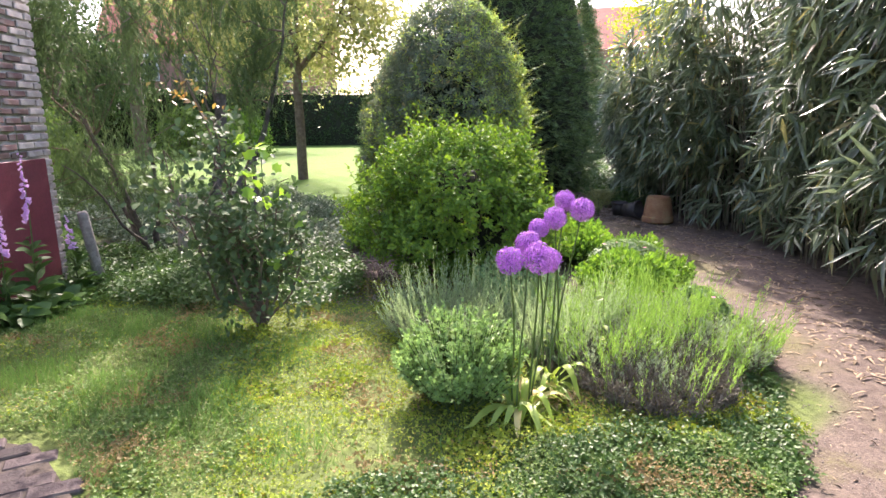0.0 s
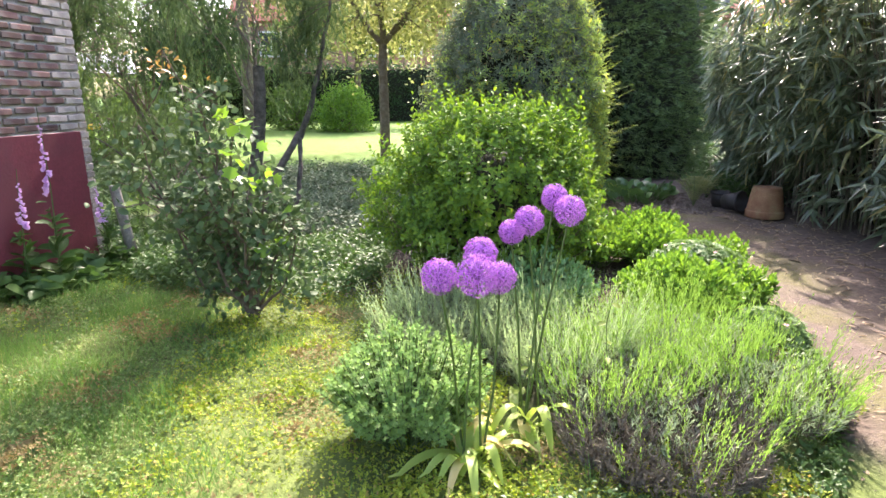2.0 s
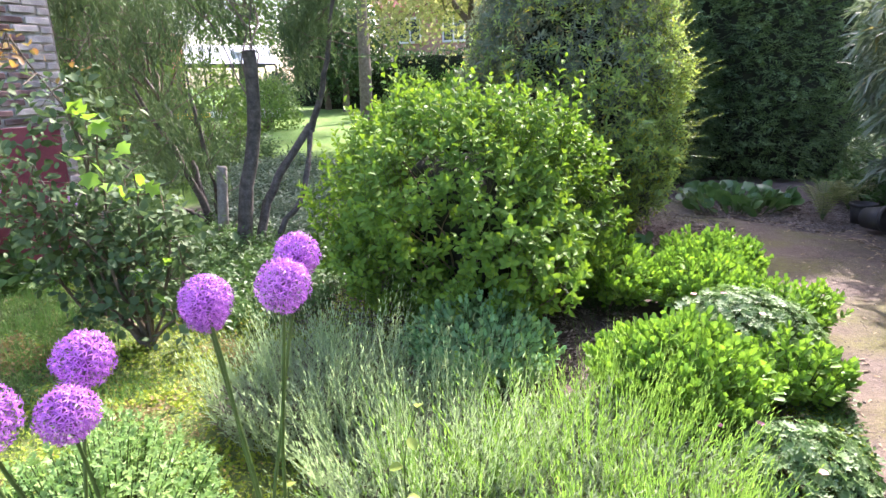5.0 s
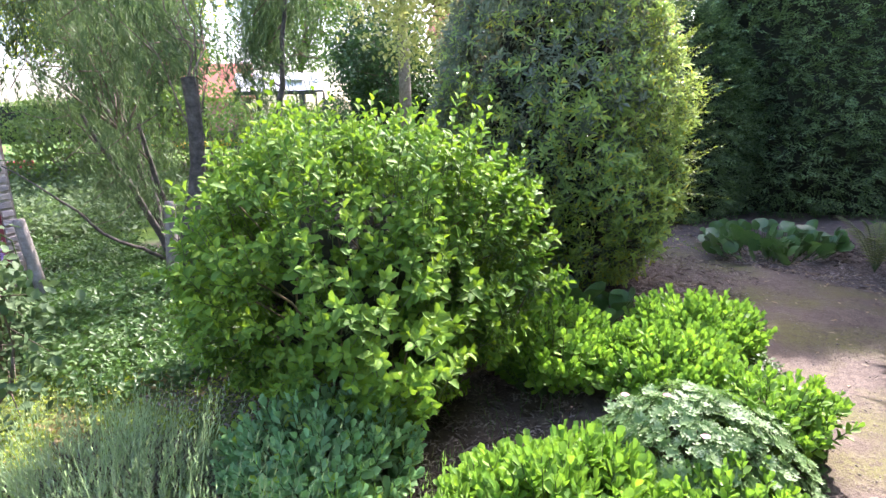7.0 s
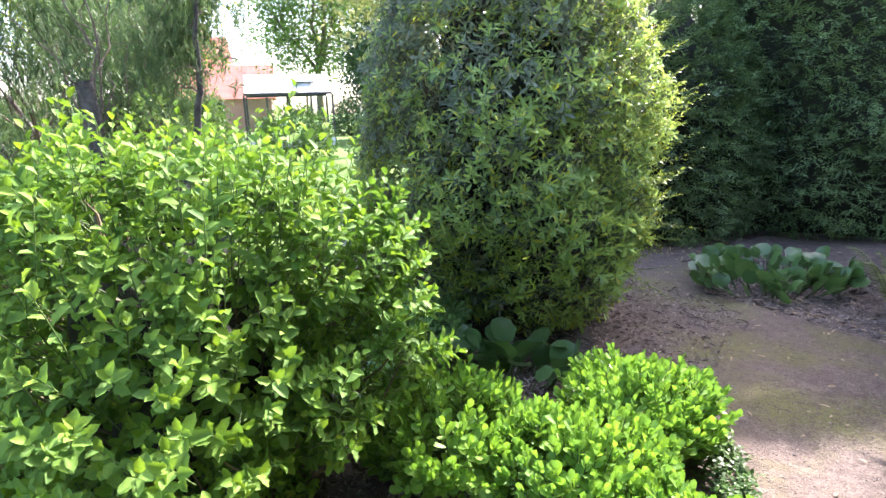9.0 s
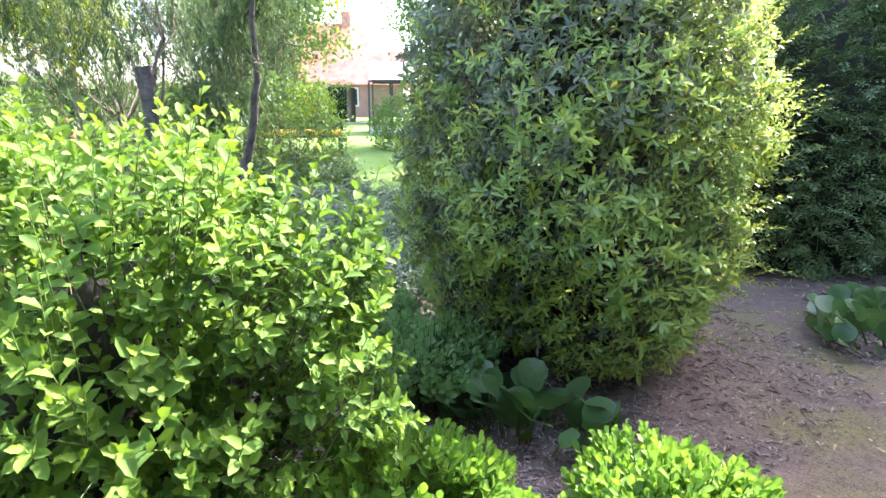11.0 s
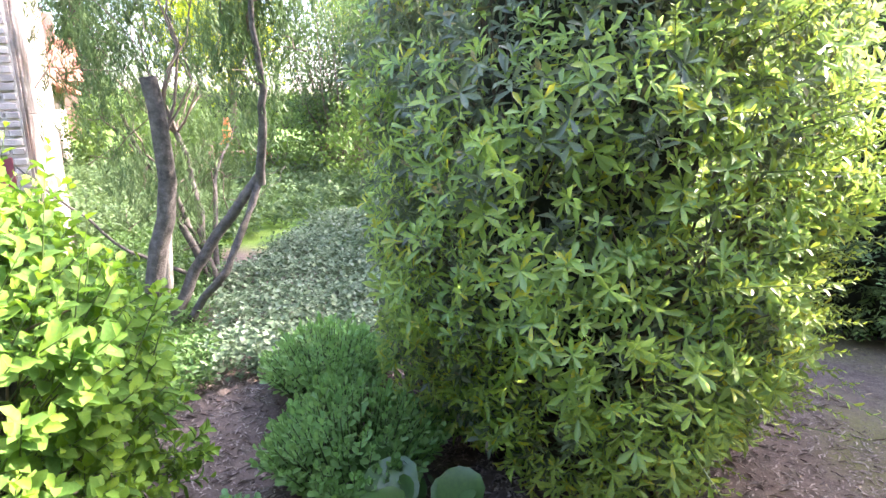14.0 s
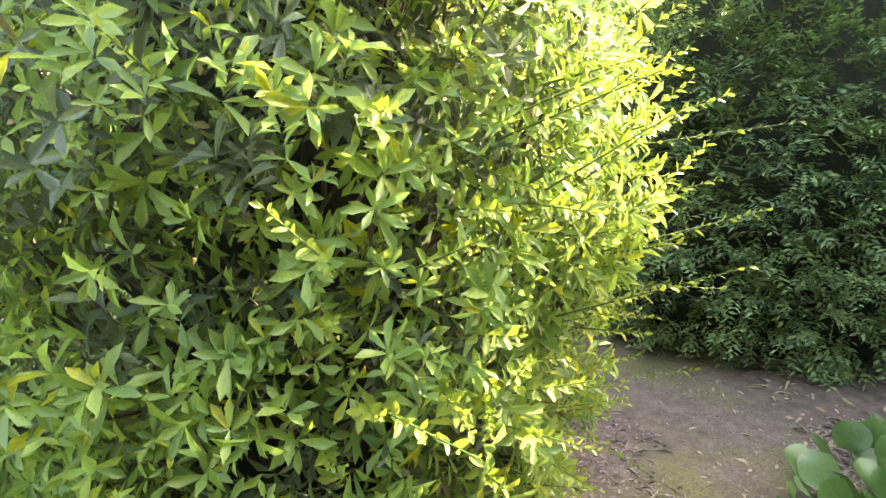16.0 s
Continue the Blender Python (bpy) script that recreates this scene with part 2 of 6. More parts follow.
def built(name, chunks, mats):
    """One mesh from chunks of (verts, faces as an (m, k) array, material index), laid out in numpy."""
    me = bpy.data.meshes.new(name)
    vs, loops, starts, mi, off, lo = [], [], [], [], 0, 0
    for v, f, k in chunks:
        vs.append(v)
        loops.append((f + off).ravel())
        starts.append(lo + np.arange(len(f)) * f.shape[1])
        mi.append(np.full(len(f), k))
        off += len(v)
        lo += f.size
    vs, loops, starts, mi = np.concatenate(vs), np.concatenate(loops), np.concatenate(starts), np.concatenate(mi)
    me.vertices.add(len(vs))
    me.vertices.foreach_set("co", vs.astype(np.float32).ravel())
    me.loops.add(len(loops))
    me.loops.foreach_set("vertex_index", loops.astype(np.int32))
    me.polygons.add(len(starts))
    me.polygons.foreach_set("loop_start", starts.astype(np.int32))
    me.polygons.foreach_set("material_index", mi.astype(np.int32))
    for m in mats:
        me.materials.append(m)
    me.update(calc_edges=True)
    me.validate()
    return me


def outline(side, fold=0.10, curl=0.12):
    """A leaf from its half outline [(across, along)], folded at the midrib and curled down to the tip; length 1, half width as given."""
    n = len(side)
    mid = [(0, 0, 0)] + [(0, y, -curl * y * y) for _, y in side] + [(0, 1, -curl)]
    r = [(x, y, fold * x * 2 - curl * y * y) for x, y in side]
    l = [(-x, y, z) for x, y, z in r]
    v = np.array(mid + r + l, float)
    R, Lf = n + 2, 2 * n + 2
    f = [(0, R, 1, 1), (0, 1, Lf, Lf)]
    tris = [(0, R, 1), (0, 1, Lf), (n, R + n - 1, n + 1), (n, n + 1, Lf + n - 1)]
    for i in range(n - 1):
        tris += [(i + 1, R + i, R + i + 1), (i + 1, R + i + 1, i + 2), (i + 1, i + 2, Lf + i + 1), (i + 1, Lf + i + 1, Lf + i)]
    return v, np.array(tris)


T_DIAMOND = (np.array([(0, 0, 0), (0.5, 0.45, 0.09), (0, 1, -0.08), (-0.5, 0.45, 0.09)], float), np.array([(0, 1, 2), (0, 2, 3)]))
T_OVAL = outline([(0.36, 0.22), (0.5, 0.5), (0.36, 0.8)])
T_OVAL2 = outline([(0.42, 0.28), (0.46, 0.66)])
T_LANCE = outline([(0.5, 0.2), (0.36, 0.62)], 0.05, 0.22)
T_SERRATE = outline([(0.27, 0.30), (0.49, 0.72)], 0.12, 0.10)
T_LOBED = outline([(0.50, 0.26), (0.34, 0.38), (0.56, 0.64), (0.24, 0.72)], 0.10, 0.12)
T_SCALLOP = outline([(0.24, 0.18), (0.48, 0.42), (0.36, 0.52), (0.41, 0.73), (0.20, 0.86)], 0.20, 0.12)
T_LOBE = outline([(0.44, 0.36), (0.36, 0.55), (0.34, 0.78)], 0.20, 0.12)
T_FLESHY = outline([(0.40, 0.40), (0.46, 0.80)], 0.16, -0.16)
T_CUT = outline([(0.55, 0.32), (0.15, 0.42), (0.58, 0.72), (0.12, 0.70)], 0.12, 0.15)
T_BLADE = (np.array([(0, 0, 0), (0.5, 0.28, 0.02), (0, 1, -0.22), (-0.5, 0.28, 0.02), (0, 0.5, -0.06)], float), np.array([(0, 1, 4), (1, 2, 4), (0, 4, 3), (4, 2, 3)]))
T_ROUND = outline([(0.30, 0.04), (0.48, 0.25), (0.54, 0.52), (0.46, 0.80), (0.24, 0.96)], 0.10, 0.18)
T_STRIP = (np.array([(-0.5, 0, 0), (0.5, 0, 0), (-0.4, 0.5, 0.0), (0.4, 0.5, 0.0), (0, 1, -0.12)], float), np.array([(0, 1, 3), (0, 3, 2), (2, 3, 4)]))


def spread(tmpl, P, D, N, L, W):
    """Copies of a leaf template at P, along D, facing N, of length L and width W."""
    tv, tf = tmpl
    y = unit(D)
    z = unit(N - (N * y).sum(-1, keepdims=True) * y)
    x = np.cross(y, z)
    L, W = np.broadcast_to(L, len(P)), np.broadcast_to(W, len(P))
    v = (P[:, None] + tv[None, :, 0, None] * (x * W[:, None])[:, None] + tv[None, :, 1, None] * (y * L[:, None])[:, None]
         + tv[None, :, 2, None] * (z * L[:, None])[:, None])
    f = tf[None] + (np.arange(len(P)) * len(tv))[:, None, None]
    return v.reshape(-1, 3), f.reshape(-1, tf.shape[1])


def tubes(lines, sides=5):
    """Tapered limbs: each line is a list of (x, y, z, radius)."""
    vs, fs, off = [], [], 0
    a = np.linspace(0, 2 * np.pi, sides, endpoint=False)
    for ln in lines:
        p = np.array(ln, float)
        d = unit(np.gradient(p[:, :3], axis=0))
        ref = np.where(np.abs(d[:, 2:3]) > 0.9, np.array([[1.0, 0, 0]]), np.array([[0, 0, 1.0]]))
        u = unit(np.cross(d, ref))
        w = np.cross(d, u)
        ring = p[:, None, :3] + p[:, None, 3:4] * (np.cos(a)[None, :, None] * u[:, None] + np.sin(a)[None, :, None] * w[:, None])
        vs.append(ring.reshape(-1, 3))
        n = len(p)
        i = np.arange(n - 1)[:, None] * sides
        j = np.arange(sides)[None]
        k = (j + 1) % sides
        fs.append(np.stack([i + j, i + k, i + sides + k, i + sides + j], -1).reshape(-1, 4) + off)
        off += n * sides
    return np.concatenate(vs), np.concatenate(fs)


def limb(rng, a, b, r0, r1, n=6, wob=0.06):
    """A wobbling tapered line from a to b."""
    a, b = np.array(a, float), np.array(b, float)
    t = np.linspace(0, 1, n)[:, None]
    ln = np.linalg.norm(b - a)
    off = np.cumsum(rng.normal(0, wob * ln / n ** 0.5, (n, 3)), 0) * np.sin(np.pi * t)
    return np.hstack([a + (b - a) * t + off, r0 + (r1 - r0) * t]).tolist()


def wobble(th, z, seed, a=1.0):
    s = seed * 1.7
    return a * (0.5 * np.sin(3 * th + 2.3 * z + s) + 0.35 * np.sin(5 * th - 3.7 * z + 2.1 * s) + 0.3 * np.sin(9 * th + 6.1 * z + 3.3 * s) + 0.2 * np.sin(2 * th + 9 * z + s))


def shell(rng, n, c, prof, top, lump=0.10, depth=0.25, seed=1, low=0.0, squash=(1, 1), turn=0.0):
    """Points in the outer layer of a round body whose radius at the height share h is prof(h), with outward normals."""
    h = rng.uniform(0, 1, n * 3)
    r0 = prof(h)
    h = h[rng.uniform(0, r0.max(), len(h)) < r0][:n]
    n = len(h)
    th = rng.uniform(0, 2 * np.pi, n)
    r = prof(h) * (1 + wobble(th, h * top, seed, lump)) * (1 - depth * rng.uniform(0, 1, n) ** 2)
    e = 0.02
    slope = (prof(np.clip(h + e, 0, 1)) - prof(np.clip(h - e, 0, 1))) / (2 * e * top)
    cx, cy = np.cos(th) * r * squash[0], np.sin(th) * r * squash[1]
    nx, ny = np.cos(th) / squash[0], np.sin(th) / squash[1]
    ct, st = math.cos(radians(turn)), math.sin(radians(turn))
    P = np.stack([c[0] + cx * ct - cy * st, c[1] + cx * st + cy * ct, c[2] + low + h * (top - low)], -1)
    N = unit(np.stack([nx * ct - ny * st, nx * st + ny * ct, -slope], -1))
    return P, N


def lathe(prof_pts, sides=28):
    """A turned body from (radius, height) pairs."""
    a = np.linspace(0, 2 * np.pi, sides, endpoint=False)
    p = np.array(prof_pts, float)
    v = np.stack([p[:, None, 0] * np.cos(a), p[:, None, 0] * np.sin(a), np.broadcast_to(p[:, None, 1], (len(p), sides))], -1).reshape(-1, 3)
    i = np.arange(len(p) - 1)[:, None] * sides
    j = np.arange(sides)[None]
    k = (j + 1) % sides
    return v, np.stack([i + j, i + k, i + sides + k, i + sides + j], -1).reshape(-1, 4)


def box_mesh(name, size, mat, bevel=0.0, base=True):
    """A bevelled block, standing on its base or centred."""
    bm = bmesh.new()
    bmesh.ops.create_cube(bm, size=1.0)
    for v in bm.verts:
        v.co = Vector((v.co.x * size[0], v.co.y * size[1], (v.co.z + (0.5 if base else 0)) * size[2]))
    if bevel:
        bmesh.ops.bevel(bm, geom=bm.edges[:], offset=bevel, segments=1, affect='EDGES')
    me = bpy.data.meshes.new(name)
    bm.to_mesh(me)
    bm.free()
    me.materials.append(mat)
    return me


def thing(name, loc, label, category, group="", kind="", rz=0.0):
    ob = new(name)
    ob.empty_display_size = 0.1
    ob.matrix_basis = pose(*loc, 0, 0, rz)
    return tagged(ob, label, category, group, kind)


def part(name, me, parent, loc=(0, 0, 0), rot=(0, 0, 0), label="", kind=""):
    ob = new(name, me)
    ob.parent = parent
    ob.matrix_basis = pose(*loc, *rot)
    return tagged(ob, label, kind=kind)


def grown(name, chunks, mats, parent, label=""):
    """A part whose vertices are given in the world; it is set back into its thing's own space."""
    o = np.array(parent.matrix_basis.translation)
    many = name in ("foliage", "branch_frame", "shoot_growth", "young_shoot_growth", "cane_growth", "stem_growth", "stalk_growth", "blade_growth", "leaf_scatter", "chip_scatter", "stone_scatter", "young_foliage", "crown")
    return part(name, built(name, [(v - o, f, k) for v, f, k in chunks], mats), parent, label=label, kind="stuff" if many else "")


def smooth(a, b, x):
    t = np.clip((x - a) / (b - a), 0, 1)
    return t * t * (3 - 2 * t)


# ---- ground ----
def path_left(y):
    return np.interp(y, [-4, 0, 1.2, 2.1, 3.4, 4.3, 5.9, 6.5, 7.7, 9.2, 10.2], [0.6, 0.9, 1.2, 1.55, 2.15, 2.3, 2.3, 2.1, 1.38, 0.75, -1.2])


def path_right(y):
    return np.interp(y, [-4, 1.5, 2.7, 4.1, 5.2, 7.1, 8.2, 8.8, 9.6, 10.3], [1.9, 2.1, 2.35, 2.75, 3.1, 3.2, 2.9, 1.7, 1.35, 0.6])


def rise(x, y):
    """The lawn lies a little higher than the path."""
    return 0.33 * smooth(7.0, 12.5, 0.8 * y - 0.6 * x)


def lie(x, y):
    near = smooth(-9, -5, x) * (1 - smooth(5, 9, x)) * (1 - smooth(12, 16, y)) * smooth(-6, -3, y)
    bumps = 0.012 * np.sin(3.1 * x + 1.7 * y) + 0.010 * np.sin(5.3 * x - 4.1 * y + 1) + 0.006 * np.sin(11 * x + 9 * y)
    return rise(x, y) + near * bumps


def soft_path(x, y):
    ragged = 0.06 * np.sin(7 * y + 3 * x) + 0.04 * np.sin(17 * y + 5)
    return smooth(-0.05, 0.18, x - path_left(y) + ragged) * smooth(-0.1, 0.35, path_right(y) - x + ragged)


gx = np.concatenate([[-900, -300, -120, -60, -35, -22, -15, -11, -8.5], np.arange(-7, 6.51, 0.09), [8, 10, 14, 22, 40, 90, 300, 900]])
gy = np.concatenate([[-900, -300, -100, -40, -15, -7], np.arange(-4, 13.51, 0.09), [15, 17, 20, 24, 30, 38, 50, 70, 120, 300, 900]])
GX, GY = np.meshgrid(gx, gy)
nx_, ny_ = len(gx), len(gy)
gv = np.stack([GX, GY, lie(GX, GY)], -1).reshape(-1, 3)
gi = (np.arange(ny_ - 1)[:, None] * nx_ + np.arange(nx_ - 1)[None]).ravel()
G_MAT, nt, ns, ln, b = nodes_of("soil_and_grass")
att = {}
for key in ("path", "lawn", "green"):
    a_ = ns.new("ShaderNodeAttribute")
    a_.attribute_name = key
    att[key] = a_.outputs["Fac"]
n1, n2, n3 = noise_tex(nt, 1.3, 6.0), noise_tex(nt, 14.0, 6.0, 0.7), noise_tex(nt, 90.0, 4.0)
humus = mixed(nt, span(nt, n2, 0.35, 0.7), (0.075, 0.055, 0.042), (0.18, 0.135, 0.105))
dirt = mixed(nt, span(nt, n2, 0.3, 0.75), (0.075, 0.056, 0.043), (0.205, 0.157, 0.120))
dirt = mixed(nt, span(nt, n1, 0.44, 0.60), dirt, (0.135, 0.13, 0.040))
dirt = mixed(nt, span(nt, noise_tex(nt, 34.0, 3.0, 0.7), 0.54, 0.68), dirt, (0.065, 0.048, 0.036))
dirt = mixed(nt, span(nt, n3, 0.50, 0.66), dirt, (0.075, 0.055, 0.042))
dirt = mixed(nt, span(nt, noise_tex(nt, 210.0, 2.0), 0.62, 0.70), dirt, (0.34, 0.29, 0.24))
turf = mixed(nt, span(nt, n2, 0.3, 0.7), (0.06, 0.14, 0.010), (0.11, 0.215, 0.016))
turf = mixed(nt, span(nt, n1, 0.45, 0.7), turf, (0.12, 0.19, 0.022))
moss = mixed(nt, span(nt, n2, 0.35, 0.65), (0.075, 0.105, 0.025), (0.14, 0.19, 0.04))
col = mixed(nt, att["path"], humus, dirt)
col = mixed(nt, att["green"], col, moss)
col = mixed(nt, att["lawn"], col, turf)
ln.new(col, b.inputs["Base Color"])
b.inputs["Roughness"].default_value = 0.95
bumped(nt, b, mixed(nt, 0.4, n2, n3), 0.8, 0.02)
g_me = built("ground", [(gv, np.stack([gi, gi + 1, gi + nx_ + 1, gi + nx_], -1), 0)], [G_MAT])
g_me.shade_smooth()
fx, fy = gv[:, 0], gv[:, 1]
p_ = soft_path(fx, fy) * (1 - smooth(9.9, 10.4, fy))
lawn_ = smooth(7.6, 8.4, 0.8 * fy - 0.6 * fx + 0.25 * np.sin(2 * fx)) * smooth(-2.6, -1.9, -fx - 0.0 * fy + 0.15 * np.sin(3 * fy))
lawn_ *= 1 - smooth(-0.8, 0.2, fx)
lawn_ = np.maximum(lawn_, smooth(15, 17, fy) * (fx < 2.0) + (fx < -8) + (fy < -6) + (fx > 9))
green_ = (1 - smooth(4.6, 5.4, fy)) * (1 - smooth(-0.15, 0.1, fx - path_left(fy) + 0.3 * np.sin(4 * fy))) * (1 - smooth(0.1, 0.5, fx - 0.3) * smooth(3.0, 3.4, fy))
for key, val in (("path", p_), ("lawn", np.clip(lawn_, 0, 1)), ("green", np.clip(green_, 0, 1))):
    g_me.attributes.new(key, 'FLOAT', 'POINT').data.foreach_set("value", val.astype(np.float32))
tagged(new("ground", g_me), "bare brown soil path between planted beds and a mown lawn", "ground", kind="structure")


# ---- growing things ----
def upright(rng, n, tilt=0.3):
    d = rng.normal(0, tilt, (n, 3))
    d[:, 2] = 1
    return unit(d)


def scatter_dir(rng, N, mix=0.6, up=0.2):
    d = N + rng.normal(0, mix, N.shape)
    d[:, 2] += up
    return unit(d)


def ring(D, k, rng):
    """k directions round each of D, as a whorl."""
    a = unit(np.cross(D, rng.normal(0, 1, D.shape)))
    b_ = np.cross(D, a)
    ph = np.arange(k)[None] * 2.399 + rng.uniform(0, 6, (len(D), 1))
    return np.cos(ph)[..., None] * a[:, None] + np.sin(ph)[..., None] * b_[:, None]


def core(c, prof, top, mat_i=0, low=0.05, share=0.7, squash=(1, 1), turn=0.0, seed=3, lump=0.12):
    """A lumpy solid body that stands for the shade inside foliage."""
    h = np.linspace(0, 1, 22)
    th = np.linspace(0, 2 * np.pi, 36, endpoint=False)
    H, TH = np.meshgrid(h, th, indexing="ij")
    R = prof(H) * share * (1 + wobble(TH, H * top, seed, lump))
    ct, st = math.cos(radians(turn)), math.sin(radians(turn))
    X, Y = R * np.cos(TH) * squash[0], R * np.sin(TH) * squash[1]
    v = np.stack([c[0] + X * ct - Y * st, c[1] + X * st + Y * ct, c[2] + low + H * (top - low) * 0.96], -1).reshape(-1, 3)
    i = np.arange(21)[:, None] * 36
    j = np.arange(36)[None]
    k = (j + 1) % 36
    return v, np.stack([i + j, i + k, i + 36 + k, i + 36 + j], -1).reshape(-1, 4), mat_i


# Near-black solid filling: paints the shade deep inside foliage and stops see-through.
SHADE_CORE = plain_mat("inner_growth", (0.014, 0.018, 0.008), (0.030, 0.034, 0.016), 20.0, 0.95, 0.8, 60.0)


def lime_bush():
    rng = np.random.default_rng(11)
    c = (0.30, 5.17, 0.0)
    ob = thing("lime_bush", c, "rounded lime-green shrub with lobed leaves and upright shoots", "shrub")
    prof = lambda h: 0.83 * np.sqrt(np.clip(1 - ((h - 0.42) / 0.62) ** 2, 0.02, 1)) * (0.66 + 0.34 * smooth(0, 0.35, h))
    P, N = shell(rng, 2200, c, prof, 1.31, 0.30, 0.50, 2, 0.08, (1.0, 0.88))
    sd = scatter_dir(rng, N, 0.40, 0.75)
    SL = rng.uniform(0.09, 0.18, len(P)) * (0.7 + 0.5 * N[:, 2].clip(0, 1))
    extra = rng.uniform(0, 1, len(P)) > 0.95 - 0.13 * N[:, 2].clip(0, 1)
    SL[extra] *= 1.9
    sd[extra] = unit(sd[extra] + np.array([0, 0, 0.9]))
    k = 9
    dirs = ring(sd, k, rng)
    tt = (np.arange(k) + 0.5) / k
    base = P[:, None] + sd[:, None] * (SL[:, None] * tt[None])[..., None]
    ld = unit(dirs + sd[:, None] * (0.35 + 1.1 * tt[None, :, None] ** 2))
    nn = unit(sd[:, None] * 1.0 - dirs * 0.4 + rng.normal(0, 0.22, dirs.shape))
    Lf = rng.uniform(0.032, 0.056, (len(P), k)) * (1.15 - 0.45 * tt[None] ** 2)
    tip = np.broadcast_to(tt[None] > 0.62, Lf.shape) & (rng.uniform(0, 1, Lf.shape) < 0.9)
    for sel, mat, label, tmpl in ((tip, L_BUSH_TIP, "bright young leaves at the shoot ends", T_SCALLOP), (~tip, L_BUSH, "", T_LOBE)):
        q = (sel & (rng.uniform(0, 1, Lf.shape) < 0.93)).ravel()
        v, f = spread(tmpl, base.reshape(-1, 3)[q], ld.reshape(-1, 3)[q], nn.reshape(-1, 3)[q], Lf.ravel()[q] * 1.1, Lf.ravel()[q] * 0.70)
        grown("foliage", [(v, f, 0)], [mat], ob, label)
    lines = [limb(rng, (c[0] + rng.normal(0, 0.08), c[1] + rng.normal(0, 0.08), 0), p - n * 0.06, 0.010, 0.003, 7, 0.10) for p, n in zip(P[:150], N[:150])]
    grown("branch_frame", [(*tubes(lines, 4), 0)], [TWIG], ob, "thin brown woody branches")
    lines = [np.hstack([np.stack([p - d * 0.08, p + d * s * 0.5, p + d * s]), [[0.0025], [0.002], [0.001]]]) for p, d, s in zip(P, sd, SL)]
    grown("shoot_growth", [(*tubes(lines, 3), 0)], [STEM], ob, "green leafy shoots")
    # Solid dark filling behind the leaves, in place of real shade.
    grown("inner_growth", [core(c, prof, 1.1, 0, 0.16, 0.50, (1.0, 0.88), seed=2, lump=0.2)], [SHADE_CORE], ob, "near-black solid core standing for the shade between the leaves")


def whorl_shrub():
    rng = np.random.default_rng(12)
    c = (0.34, 7.63, 0.0)
    ob = thing("evergreen_shrub", c, "tall conical evergreen shrub with whorls of toothed glossy leaves", "shrub")
    top, sq = 3.02, (1.0, 0.86)
    prof = lambda h: 1.05 * np.interp(h, [0, 0.08, 0.25, 0.5, 0.75, 0.9, 1], [0.60, 0.84, 1.0, 0.98, 0.76, 0.46, 0.08])

    def whorls(P, sd, size, mat, k=9, label="", tmpl=T_SERRATE):
        """A rosette of toothed leaves at the end of each twig, with a few older leaves below it."""
        dirs = ring(sd, k, rng)
        low = np.arange(k) >= k - 3
        ld = unit(dirs + sd[:, None] * np.where(low, 0.0, rng.uniform(0.25, 0.9, (len(P), k)))[..., None])
        nn = unit(sd[:, None] - dirs * 0.3 + rng.normal(0, 0.15, dirs.shape))
        Lf = rng.uniform(0.65, 1.1, (len(P), k)) * size[:, None]
        b0 = P[:, None] + sd[:, None] * np.where(low, -0.045, rng.uniform(-0.02, 0.025, (len(P), k)))[..., None]
        v, f = spread(tmpl, b0.reshape(-1, 3), ld.reshape(-1, 3), nn.reshape(-1, 3), Lf.ravel(), Lf.ravel() * 0.30)
        grown("foliage", [(v, f, 0)], [mat], ob, label)

    P, N = shell(rng, 5600, c, prof, top, 0.13, 0.26, 5, 0.08, sq)
    sd, size = scatter_dir(rng, N, 0.5, 0.35), 0.040 + 0.040 * rng.uniform(0, 1, len(P))
    # Brighter whorls favour the low and +x parts, imitating light on that side.
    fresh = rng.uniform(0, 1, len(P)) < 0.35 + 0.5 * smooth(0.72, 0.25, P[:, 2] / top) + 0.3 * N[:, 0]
    whorls(P[fresh], sd[fresh], size[fresh], L_SHRUB, 9, "fresh green whorls, set more often low down and on the lit side")
    whorls(P[~fresh], sd[~fresh], size[~fresh], L_SHRUB_OLD_SHADED, 9, "greyish glossy older leaves, also standing for the less lit parts")
    # The inner layer takes the darker leaf colour, as painted shade.
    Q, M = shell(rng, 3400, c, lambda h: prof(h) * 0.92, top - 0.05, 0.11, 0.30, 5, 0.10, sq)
    whorls(Q, scatter_dir(rng, M, 0.6, 0.1), 0.040 + 0.035 * rng.uniform(0, 1, len(Q)), L_SHRUB_OLD_SHADED, 8, "older leaves further in, coloured darker for the shade there", T_DIAMOND)
    # straight young shoots on the sunny side, a few of them long
    Q, M = shell(rng, 2600, c, prof, top, 0.11, 0.12, 5, 0.1, sq)
    side = (M @ np.array((0.68, 0.50, 0.30))) + rng.normal(0, 0.25, len(Q)) > 0.55
    Q, M = Q[side][:330], M[side][:330]
    sd = scatter_dir(rng, M, 0.3, 0.40)
    SL = rng.uniform(0.08, 0.24, len(Q)) + 0.22 * (rng.uniform(0, 1, len(Q)) < 0.10)
    k = 20
    dirs = ring(sd, k, rng)
    tt = (np.arange(k) + 0.5) / k
    base = Q[:, None] + sd[:, None] * (SL[:, None] * tt)[..., None]
    ld = unit(dirs + sd[:, None] * (0.5 + tt[None, :, None]))
    Lf = rng.uniform(0.018, 0.038, (len(Q), k)) * (1.2 - 0.6 * tt)
    v, f = spread(T_OVAL, base.reshape(-1, 3), ld.reshape(-1, 3), np.repeat(sd, k, 0) - dirs.reshape(-1, 3) * 0.4, Lf.ravel(), Lf.ravel() * 0.42)
